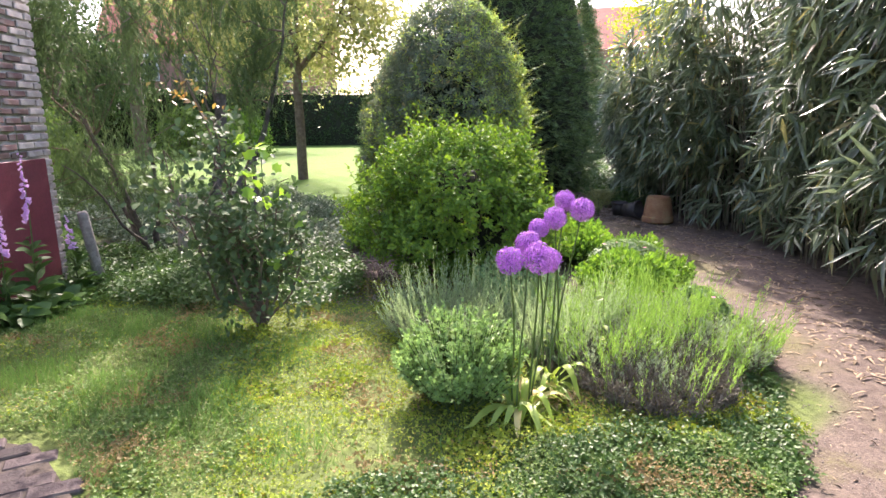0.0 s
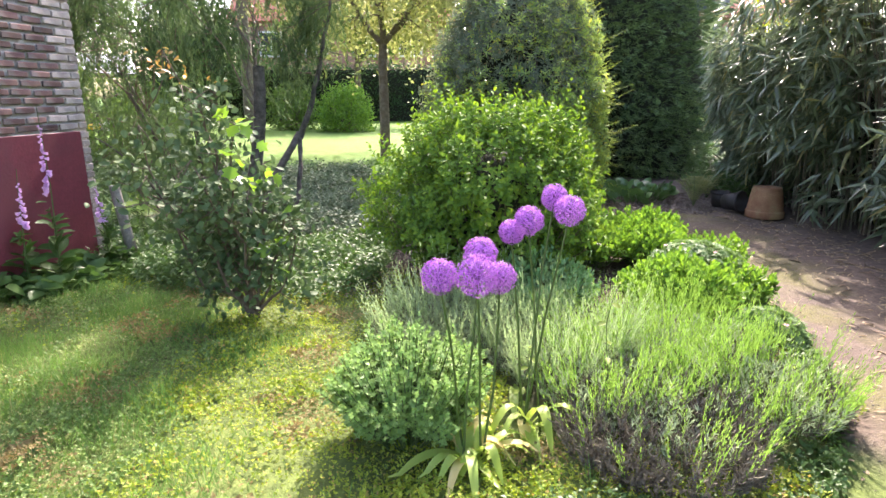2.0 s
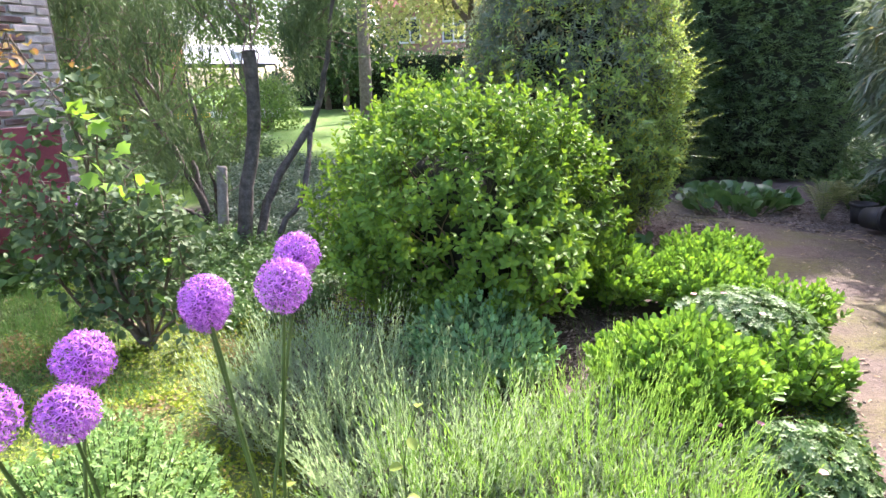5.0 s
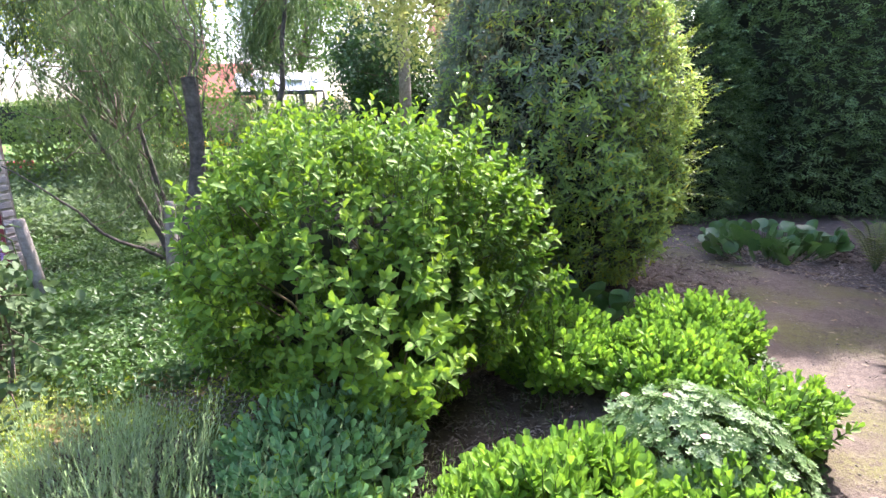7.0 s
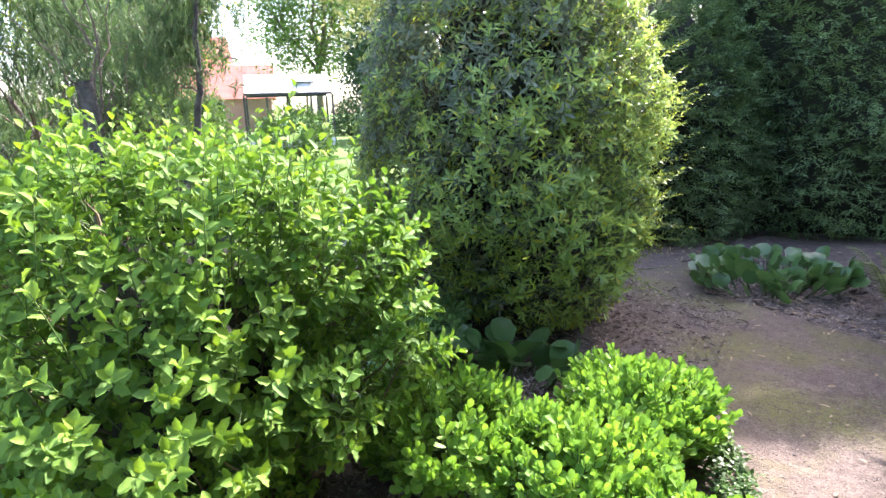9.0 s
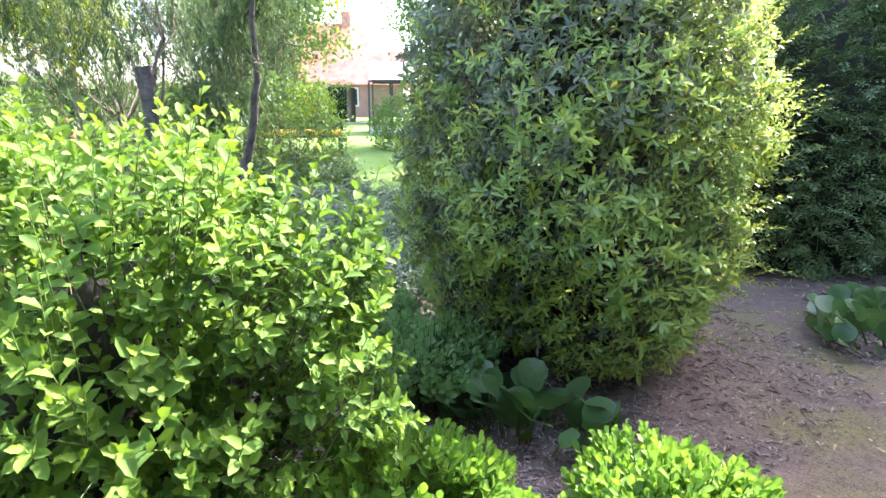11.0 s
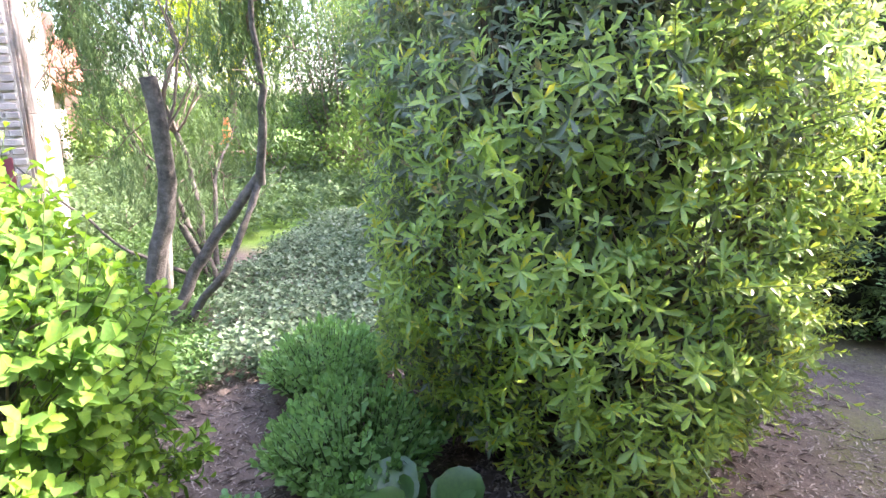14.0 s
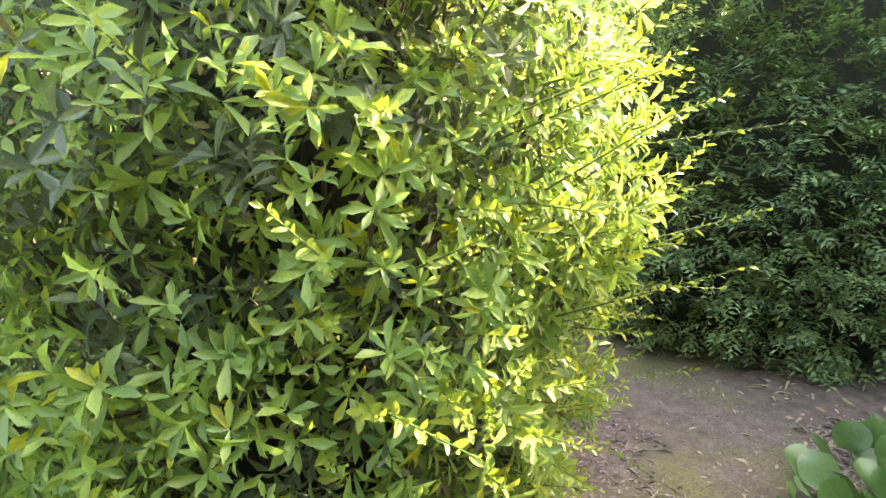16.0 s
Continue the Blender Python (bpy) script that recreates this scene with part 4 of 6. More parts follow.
def foxglove(loc, h, seed, flowers=True):
    rng = np.random.default_rng(seed)
    ob = thing("foxglove", loc, "foxglove spike with pale purple bells against the red plinth", "foxglove", "foxgloves by the wall")
    top = np.array(loc) + np.array([rng.normal(0, 0.03), rng.normal(0, 0.03), h])
    grown("stem", [(*tubes([limb(rng, loc, top, 0.008, 0.002, 8, 0.01)], 6), 0)], [STEM], ob)
    bell = lathe([(0.004, 0), (0.009, 0.006), (0.011, 0.02), (0.013, 0.032), (0.018, 0.040)], 8)
    me = built("bell", [(*bell, 0)], [P_FOX])
    n = int(26 * h / 1.3)
    for i in range(n):
        t = i / n
        z = h * (0.55 + 0.36 * t)
        s = 1.15 - 0.75 * t
        o = part("bell", me, ob, ((top[0] - loc[0]) * z / h, (top[1] - loc[1]) * z / h, z), (115 + rng.normal(0, 8), 0, rng.uniform(-80, 80) + 60))
        o.scale = (s, s, s)
    k = 34
    zz = rng.uniform(0.02, 0.5, k) * h
    d = rng.normal(0, 1, (k, 3))
    d[:, 2] = rng.uniform(0.1, 0.7, k)
    L = 0.24 * (1.1 - zz / h * 1.5)
    v, f = spread(T_OVAL, np.array(loc) + np.stack([0 * zz, 0 * zz, zz], -1), unit(d), np.tile([0, 0, 1.0], (k, 1)) + rng.normal(0, 0.3, (k, 3)), L, L * 0.42)
    grown("foliage", [(v, f, 0)], [L_WEED], ob, "broad soft basal leaves")


def rose():
    rng = np.random.default_rng(21)
    base = (-1.22, 4.12, 0.0)
    ob = thing("rose_bush", base, "leaning rose bush with glossy dark leaves and reddish young tips", "rose bush")
    tips = [(-1.52, 3.85, 1.72), (-1.40, 3.95, 1.45), (-1.66, 3.75, 1.30), (-1.18, 4.0, 1.30), (-1.05, 4.05, 1.05), (-1.60, 3.60, 0.95), (-1.35, 3.75, 1.10),
            (-0.95, 4.12, 0.80), (-1.72, 3.85, 0.85), (-1.30, 3.65, 0.95), (-1.1, 3.9, 0.85), (-1.5, 4.15, 1.25), (-0.92, 4.15, 0.62), (-1.45, 3.95, 0.85)]
    lines, P = [], []
    for tp in tips:
        ln_ = limb(rng, base, tp, 0.013, 0.004, 9, 0.09)
        lines.append(ln_)
        a = np.array(ln_)[3:, :3]
        for q in a:
            for _ in range(2):
                e = q + rng.normal(0, 0.095, 3)
                lines.append([(*q, 0.004), (*e, 0.002)])
                P.append(e)
    P = np.array(P)
    P = P[rng.uniform(0, 1, len(P)) < 0.9]
    lines.append([(*base[:2], -0.03, 0.035), (base[0] - 0.05, base[1] - 0.05, 0.10, 0.03), (base[0] - 0.1, base[1] - 0.08, 0.22, 0.02)])
    grown("branch_frame", [(*tubes(lines, 5), 0)], [BARK], ob, "brown woody stems leaning")
    Q = np.repeat(P, 18, 0) + rng.normal(0, 0.07, (len(P) * 18, 3))
    d = rng.normal(0, 1, Q.shape)
    d[:, 2] -= 0.15
    nn = rng.normal(0, 0.45, Q.shape) + np.array([0.1, -0.2, 1.0])
    L = rng.uniform(0.036, 0.068, len(Q))
    hi = Q[:, 2] > 1.58 + rng.normal(0, 0.04, len(Q))
    v, f = spread(T_OVAL, Q[~hi], unit(d[~hi]), nn[~hi], L[~hi], L[~hi] * 0.66)
    v2, f2 = spread(T_OVAL, Q[hi], unit(d[hi]), nn[hi], L[hi] * 0.75, L[hi] * 0.42)
    grown("foliage", [(v, f, 0)], [L_ROSE], ob)
    grown("young_foliage", [(v2, f2, 0)], [L_ROSE_NEW], ob, "reddish bronze young leaves")
    ob2 = thing("vine", (-1.05, 4.2, 0.0), "bright green vine with broad leaves climbing the rose", "vine")
    n = 22
    Q = np.stack([rng.normal(-1.10, 0.09, n), rng.normal(4.0, 0.08, n), rng.uniform(0.95, 1.38, n)], -1)
    Q[:6] = np.stack([rng.normal(-1.0, 0.1, 6), rng.normal(4.05, 0.08, 6), rng.uniform(0.35, 0.8, 6)], -1)
    L = rng.uniform(0.075, 0.115, n)
    me_d = unit(rng.normal(0, 0.6, (n, 3)) + np.array([0.5, 0, -0.3]))
    for q, dd, l_ in zip(Q, me_d, L):
        v, f = spread(T_LOBED, np.zeros((1, 3)), dd[None], np.array([[0.1, -0.3, 1.0]]) + rng.normal(0, 0.3, (1, 3)), l_, l_ * 0.95)
        part("leaf", built("leaf", [(v, f, 0)], [L_VINE]), ob2, tuple(q - np.array((-1.05, 4.2, 0.0))))
    grown("stem", [(*tubes([limb(rng, (-1.05, 4.2, 0), (-1.12, 4.0, 1.35), 0.006, 0.003, 10, 0.12)], 5), 0)], [STEM], ob2)


def feathery(rng, ends, spreadr, n, Lr):
    """Soft brush-like plumes of thin upright sprays round the given ends."""
    n = int(n * 1.05)
    P = np.repeat(ends, n, 0) + rng.normal(0, spreadr, (len(ends) * n, 3)) * np.array([1, 1, 1.3])
    d = rng.normal(0, 0.42, P.shape) + np.repeat(rng.normal(0, 0.25, (len(ends), 3)), n, 0)
    d[:, 2] += 1.25
    d = unit(d)
    SL = rng.uniform(*Lr, len(P))
    k = 16
    tt = (np.arange(k) + 0.5) / k
    dirs = ring(d, k, rng)
    base = P[:, None] + d[:, None] * (SL[:, None] * tt)[..., None]
    Lf = rng.uniform(0.03, 0.07, (len(P), k)) * (1.2 - 0.7 * tt)
    v, f = spread(T_DIAMOND, base.reshape(-1, 3), unit(dirs * 0.55 + d[:, None] * 1.3).reshape(-1, 3), rng.normal(0, 1, (len(P) * k, 3)), Lf.ravel() * 1.3, 0.0042)
    v2, f2 = spread(T_STRIP, P, d, rng.normal(0, 1, P.shape), SL, 0.003)
    return [(v, f, 0), (v2, f2, 0)]


def tamarisk(base, trunks, ends, seed, label, n=60, spreadr=0.16, Lr=(0.15, 0.4)):
    rng = np.random.default_rng(seed)
    ob = thing("tamarisk", base, label, "tree", "old tamarisks")
    lines = [limb(rng, *t, 9, 0.05) for t in trunks]
    tops = np.array([np.array(l_)[k_, :3] for l_ in lines for k_ in (2, 4, 6)])
    tw = []
    for e in ends:
        s = tops[np.argmin(np.linalg.norm(tops - np.array(e), axis=1))]
        tw.append(limb(rng, s, e, 0.012, 0.003, 7, 0.12))
        for _ in range(4):
            tw.append(limb(rng, tw[-1][4][:3], np.array(e) + rng.normal(0, 0.25, 3) + (0, 0, 0.1), 0.005, 0.002, 5, 0.12))
    for l_ in lines:
        grown("trunk", [(*tubes([l_], 9), 0)], [BARK_GREY], ob, "grey cracked trunk")
    grown("branch_frame", [(*tubes(tw, 4), 0)], [BARK], ob, "thin dark twigs")
    grown("foliage", feathery(rng, np.array(ends), spreadr, n, Lr), [L_TAM], ob, "grey-green feathery sprays")


def low_patch(name, label, category, poly, n, seed, mat, tmpl, size, hmax, k=5, wide=0.6, kind="stuff", lump=2.2, up=0.5):
    """Low cover of leafy sprigs inside a polygon."""
    rng = np.random.default_rng(seed)
    poly = np.array(poly, float)
    lo_, hi_ = poly.min(0), poly.max(0)
    q = rng.uniform(lo_, hi_, (n * 4, 2))
    inside = np.zeros(len(q), bool)
    for a, b_ in zip(poly, np.roll(poly, -1, 0)):
        cross = (a[1] > q[:, 1]) != (b_[1] > q[:, 1])
        inside ^= cross & (q[:, 0] < (b_[0] - a[0]) * (q[:, 1] - a[1]) / (b_[1] - a[1] + 1e-12) + a[0])
    q = q[inside][:n]
    n = len(q)
    hh = hmax * (0.45 + 0.55 * (0.5 + 0.5 * np.sin(lump * 2.1 * q[:, 0] + 1.3 * lump * q[:, 1] + seed) * np.sin(lump * 1.7 * q[:, 1] - lump * q[:, 0]))) * rng.uniform(0.6, 1.1, n)
    z0 = lie(q[:, 0], q[:, 1])
    P = np.stack([q[:, 0], q[:, 1], z0], -1)
    D = upright(rng, n, 0.35)
    dirs = ring(D, k, rng)
    tt = (np.arange(k) + 1.0)[None] / k * rng.uniform(0.8, 1.0, (n, k))
    base = P[:, None] + D[:, None] * (hh[:, None] * tt)[..., None]
    L = size * rng.uniform(0.6, 1.25, (n, k))
    v, f = spread(tmpl, base.reshape(-1, 3), unit(dirs + D[:, None] * up).reshape(-1, 3), (D[:, None] - 0.4 * dirs).reshape(-1, 3) + rng.normal(0, 0.2, (n * k, 3)), L.ravel(), L.ravel() * wide)
    ob = thing(name, (float(q[:, 0].mean()), float(q[:, 1].mean()), 0), label, category, kind=kind)
    grown("foliage", [(v, f, 0)], [mat], ob)
    return ob


def tree(base, h, crown_c, crown_r, seed, mat, label, n=700, k=14, size=0.10, r0=0.14, clear=0.4, name="tree", droop=0.0, trunk_mat=None, tmpl=None, clumps=70, fork=5, group=""):
    """A tapered trunk with limbs, and a crown of many leaf clumps with gaps."""
    rng = np.random.default_rng(seed)
    bz = float(lie(np.array(base[0]), np.array(base[1])))
    b3 = np.array([base[0], base[1], bz])
    ob = thing(name, tuple(b3), label, "tree", group)
    cc, cr = np.array(crown_c, float), np.array(crown_r, float)
    d = unit(rng.normal(0, 1, (clumps, 3)))
    rad = rng.uniform(0.35, 1.0, clumps)[:, None] ** 0.6
    C = cc + d * rad * cr
    fk = b3 + np.array([0, 0, h * clear])
    main = limb(rng, b3 - np.array([0, 0, 0.05]), fk, r0, r0 * 0.75, 6, 0.015)
    lines = [main]
    arms = []
    for i in range(fork):
        e = cc + unit(rng.normal(0, 1, 3) + np.array([0, 0, 0.6])) * cr * 0.6
        arms.append(limb(rng, fk, e, r0 * 0.55, r0 * 0.15, 8, 0.06))
    lines += arms
    nodes_ = np.concatenate([np.array(a)[2:, :3] for a in arms])
    for c_ in C:
        s = nodes_[np.argmin(np.linalg.norm(nodes_ - c_, axis=1))]
        lines.append(limb(rng, s, c_, r0 * 0.16, r0 * 0.04, 5, 0.08))
    grown("trunk", [(*tubes(lines, 7), 0)], [trunk_mat or BARK], ob, "tapered trunk with spreading limbs")
    k, size = max(3, int(k * 0.7)), size * 1.15
    per = max(1, n // clumps)
    cs = rng.uniform(0.12, 0.26, clumps) * cr.mean()
    Q = np.repeat(C, per, 0) + rng.normal(0, 1, (clumps * per, 3)) * np.repeat(cs, per)[:, None] * np.array([1, 1, 0.6])
    Q = np.repeat(Q, k, 0) + rng.normal(0, size * 1.2, (len(Q) * k, 3))
    dd = rng.normal(0, 1, Q.shape)
    dd[:, 2] -= 0.3 + droop
    nn = rng.normal(0, 0.6, Q.shape) + np.array([0, 0, 1.0])
    L = size * rng.uniform(0.6, 1.25, len(Q))
    v, f = spread(tmpl or T_DIAMOND, Q, unit(dd), nn, L, L * 0.6)
    grown("crown", [(v, f, 0)], [mat], ob)
    return ob


def hedge_block(name, a, b_, h, w, seed, mat, label, size=0.06, dens=260):
    """A clipped hedge between two points: a dark body covered with leaves."""
    rng = np.random.default_rng(seed)
    a, b_ = np.array(a, float), np.array(b_, float)
    d = (b_ - a) / np.linalg.norm(b_ - a)
    nrm = np.array([d[1], -d[0]])
    Ln = np.linalg.norm(b_ - a)
    z0 = float(lie(np.array(a[0]), np.array(a[1])))
    ob = thing(name, (*((a + b_) / 2), z0), label, "hedge")
    n = int(dens * Ln * (h + w))
    t, s = rng.uniform(0, Ln, n), rng.uniform(0, h + w, n)
    front = s < h
    off = np.where(front, 0, s - h)
    zz = np.where(front, s, h) + 0.08 * np.sin(t * 2.1 + seed) + 0.05 * np.sin(5.3 * t)
    P = np.concatenate([(a + d * t[:, None] - nrm * off[:, None] + nrm * rng.normal(0, 0.05, n)[:, None]), (z0 + zz + rng.normal(0, 0.05, n))[:, None]], 1)
    N = np.where(front[:, None], np.array([*nrm, 0.2]), np.array([0, 0, 1.0]))
    dd = scatter_dir(rng, N, 0.6, 0.2)
    k = 4
    Q = np.repeat(P, k, 0) + rng.normal(0, size, (n * k, 3))
    L = size * rng.uniform(0.7, 1.3, n * k)
    v, f = spread(T_DIAMOND, Q, unit(np.repeat(dd, k, 0) + rng.normal(0, 0.6, (n * k, 3))), rng.normal(0, 0.7, (n * k, 3)) + np.repeat(N, k, 0), L, L * 0.6)
    grown("foliage", [(v, f, 0)], [mat], ob)
    # Near-black block under the leaf cover, its colour doing the inner shade.
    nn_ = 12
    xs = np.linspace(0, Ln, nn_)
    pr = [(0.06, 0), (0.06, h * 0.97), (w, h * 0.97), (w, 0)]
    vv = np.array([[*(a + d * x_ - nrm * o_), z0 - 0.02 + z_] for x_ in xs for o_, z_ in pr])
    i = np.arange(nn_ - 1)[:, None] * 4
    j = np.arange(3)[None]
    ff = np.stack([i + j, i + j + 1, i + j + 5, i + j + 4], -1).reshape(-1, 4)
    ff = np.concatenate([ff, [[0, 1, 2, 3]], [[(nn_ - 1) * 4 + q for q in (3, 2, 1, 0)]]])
    grown("inner_growth", [(vv, ff, 0)], [SHADE_CORE], ob, "near-black solid core standing for the shade between the leaves")


# ---- the old house with its painted plinth ----
def old_house():
    corner, turn = (-3.24, 5.22), 0.5
    ob = thing("brick_house", (*corner, 0), "old brown brick house wall with a dark red painted plinth", "house", rz=turn)
    # own axes: +y runs from the corner away from the lawn, the seen face looks along +x
    W, H, D = 5.2, 5.2, 2.5
    wall = part("wall", box_mesh("wall", (D, W, H), MORTAR), ob, (-D / 2 - 0.02, -W / 2, -0.1))
    part("side_wall", box_mesh("side_wall", (D, 0.02, H - 0.02), LIMEWASH), ob, (-D / 2 - 0.03, 0.013, -0.1), label="limewashed pale side wall")
    for i in range(13):
        part("board", box_mesh("board", (0.165, 0.022, 2.9 + 0.02 * (i % 3)), LIMEWASH, 0.006), ob, (-0.16 - 0.18 * i, 0.033, 0.02), label="upright whitewashed board")
    part("plinth", box_mesh("plinth", (0.03, W - 0.10, 1.28), RED_PAINT, 0.004), ob, (-0.003, -W / 2 - 0.05, -0.1), label="dark red painted plinth")
    part("wall_face", box_mesh("wall_face", (0.02, W - 1.90, H - 1.3), FAR_BRICK), ob, (-0.008, -1.85 - (W - 1.90) / 2, 1.19), label="brown brick facing")
    # the low rear wing
    part("wing_wall", box_mesh("wing_wall", (9.0, W - 0.4, 2.2), LIMEWASH), ob, (-D - 4.52, -W / 2 - 0.22, -0.1), label="pale limewashed wall of the low rear wing")
    part("wing_roof", box_mesh("wing_roof", (9.1, W, 0.10), ROOF_TILE, 0.02), ob, (-D - 4.55, -W / 2 - 0.05, 2.14), (-6, 0, 0), "low red tiled roof of the rear wing")
    roof = bmesh.new()
    pts = [(-2.85, 0.35, 5.0), (0.35, 0.35, 5.0), (-1.25, 0.35, 6.4), (-2.85, -5.5, 5.0), (0.35, -5.5, 5.0), (-1.25, -5.5, 6.4)]
    vv = [roof.verts.new(p) for p in pts]
    for f in ((0, 1, 2), (5, 4, 3), (1, 4, 5, 2), (3, 0, 2, 5), (0, 3, 4, 1)):
        roof.faces.new([vv[i] for i in f])
    rm = bpy.data.meshes.new("roof")
    roof.to_mesh(rm)
    roof.free()
    rm.materials.append(ROOF_TILE)
    part("roof", rm, ob, label="red tiled gable roof")
    return ob, wall


HOUSE, HOUSE_WALL = old_house()

lime_bush()
whorl_shrub()
yew((2.05, 12.75, 0.0), (1.8, 1.55), 33.0, 5.4, 28000, 13, "tall clipped dark green yew with dense flat needles")
yew((0.25, 11.15, 0.0), (1.35, 1.15), 33.0, 2.9, 15000, 18, "lower broad dark green yew beside the tall one")
bamboo()
rose()

lavender((1.20, 2.92, 0), 0.46, 0.38, 31, 0.85)
lavender((1.72, 3.35, 0), 0.40, 0.40, 32, 0.35)
lavender((1.38, 3.80, 0), 0.50, 0.46, 33, 0.15)
lavender((0.82, 3.62, 0), 0.44, 0.46, 34, 0.15, L_LAVPALE)
lavender((0.14, 3.90, 0), 0.46, 0.47, 35, 0.22, L_LAVPALE)
lavender((1.05, 3.25, 0), 0.34, 0.42, 36, 0.25)

SED = "bright green fleshy-leaved sedum clump"
sedum((1.60, 4.54, 0), 0.31, 0.42, 41, L_SEDUM, SED, 0.055)
sedum((1.08, 5.78, 0), 0.27, 0.44, 42, L_SEDUM, SED, 0.052)
sedum((1.64, 5.85, 0), 0.28, 0.38, 43, L_SEDUM, SED, 0.052)
sedum((1.69, 6.40, 0), 0.28, 0.40, 44, L_SEDUM, SED, 0.052)
sedum((2.10, 5.62, 0), 0.20, 0.36, 45, L_SEDUM, SED)
sedum((2.06, 4.85, 0), 0.18, 0.32, 47, L_SEDUM, SED)
sedum((0.71, 4.44, 0), 0.27, 0.44, 48, L_SEDUM_BLUE, "blue-green sedum clump with paler rosettes", 0.05, group="blue sedums")
sedum((0.27, 6.60, 0), 0.27, 0.44, 49, L_SEDUM_DARK, "dark green dense sedum clump beside the evergreen shrub", 0.042, group="dark sedums")
sedum((-0.55, 6.75, 0), 0.26, 0.42, 50, L_SEDUM_DARK, "dark green dense sedum clump beside the evergreen shrub", 0.042, group="dark sedums")
sedum((0.62, 6.00, 0), 0.20, 0.27, 51, L_SEDUM_BLUE, "blue-green sedum clump with paler rosettes", 0.045, group="blue sedums")
cranesbill((1.88, 5.20, 0), 0.40, 0.36, 52)
cranesbill((2.02, 4.20, 0), 0.26, 0.20, 53)
bergenia((0.86, 6.68, 0), 44, 0.40, 0.22, 54, 0.150, 15)
bergenia((1.92, 9.35, 0), 115, 0.56, 0.66, 55, 0.128, -35, "wide patch of large glossy rounded evergreen leaves")
fern((2.72, 8.95, 0), 13, 0.52, 56)
fern((3.05, 9.6, 0), 9, 0.45, 57)

# daisy-like pale bush in front of the alliums
sedum((0.13, 2.86, 0), 0.20, 0.50, 58, L_ARTEM, "pale green bushy perennial with small cut leaves", 0.040, "daisy_bush", "", T_CUT, 15, 300)

for i, (hx, hy, hz, r) in enumerate(((0.47, 2.48, 0.87, 0.072), (0.34, 2.49, 0.86, 0.062), (0.46, 2.70, 0.89, 0.062), (0.54, 2.60, 0.83, 0.058),
                                     (0.79, 2.97, 1.01, 0.062), (0.73, 3.10, 1.04, 0.056), (0.63, 2.89, 0.98, 0.058), (0.56, 2.95, 0.92, 0.050))):
    bx, by = (0.43, 2.68) if i < 4 else (0.66, 2.98)
    allium((bx + 0.05 * math.cos(2.1 * i), by + 0.05 * math.sin(2.1 * i), 0), (hx, hy, hz), r, 60 + i)
strap_leaves((0.43, 2.68, 0), 26, 71)
strap_leaves((0.66, 2.98, 0), 8, 72)


def yellow_stem(loc, h, seed):
    """A thin weed stem with a few yellow-green leaves."""
    rng = np.random.default_rng(seed)
    ob = thing("yellow_weed", loc, "thin weed stem with a few yellow-green leaves among the lavender", "weed", "yellow weeds")
    pts = np.array(limb(rng, (0, 0, 0), (0.05, 0.02, h), 0.003, 0.0015, 9, 0.05))
    part("stem", built("stem", [(*tubes([pts], 5), 0)], [STEM]), ob)
    for i in range(7):
        q = pts[2 + i, :3]
        d = unit(np.array([[math.cos(2.4 * i), math.sin(2.4 * i), -0.2]]))
        v, f = spread(T_OVAL, np.zeros((1, 3)), d, np.array([[0, -0.5, 1.0]]), 0.045, 0.028)
        part("leaf", built("leaf", [(v, f, 0)], [L_SHOOT]), ob, tuple(q))


yellow_stem((0.98, 3.12, 0), 0.66, 85)
yellow_stem((0.60, 3.05, 0), 0.36, 86)
foxglove((-3.05, 4.48, 0), 1.40, 81)
foxglove((-3.18, 4.30, 0), 0.95, 82)
foxglove((-3.02, 5.00, 0), 0.80, 83)


def post(loc, h, lean, r=0.045):
    rng = np.random.default_rng(int(h * 100))
    me = built("post", [(*lathe([(0.001, -0.05), (r, -0.05), (r * 1.02, h * 0.4), (r * 0.96, h * 0.97), (r * 0.8, h), (0.001, h)], 9), 0)], [WOOD_OLD])
    ob = new("wooden_post", me)
    ob.matrix_basis = pose(*loc, lean[0], lean[1], 20)
    tagged(ob, "weathered grey round wooden post in the bed", "post", "wooden posts")


post((-2.94, 5.20, 0), 0.72, (3, -6))
post((-2.55, 6.05, 0), 0.74, (-3, 4), 0.05)

tamarisk((-2.20, 6.05, 0), [((-2.20, 5.92, -0.05), (-2.03, 6.08, 1.74), 0.07, 0.055)],
         [(-2.35, 6.3, 1.9), (-2.5, 6.6, 2.6), (-2.2, 6.6, 2.9), (-2.65, 6.3, 3.2), (-2.5, 6.0, 2.2)], 91, "tamarisk with a sawn-off grey trunk", 65)
tamarisk((-2.12, 6.02, 0), [((-2.12, 6.02, -0.05), (-1.93, 6.72, 1.08), 0.045, 0.036), ((-2.00, 6.10, -0.05), (-1.93, 6.71, 1.04), 0.03, 0.026), ((-1.93, 6.72, 1.02), (-1.62, 6.70, 1.9), 0.035, 0.02), ((-1.62, 6.70, 1.9), (-1.35, 6.6, 2.9), 0.02, 0.006)],
         [(-1.8, 6.7, 2.0), (-1.95, 6.75, 1.7), (-1.75, 6.9, 2.3), (-2.2, 6.9, 2.6), (-1.6, 7.0, 2.9)], 92, "crooked tamarisk stem with a dark bare twig", 150)
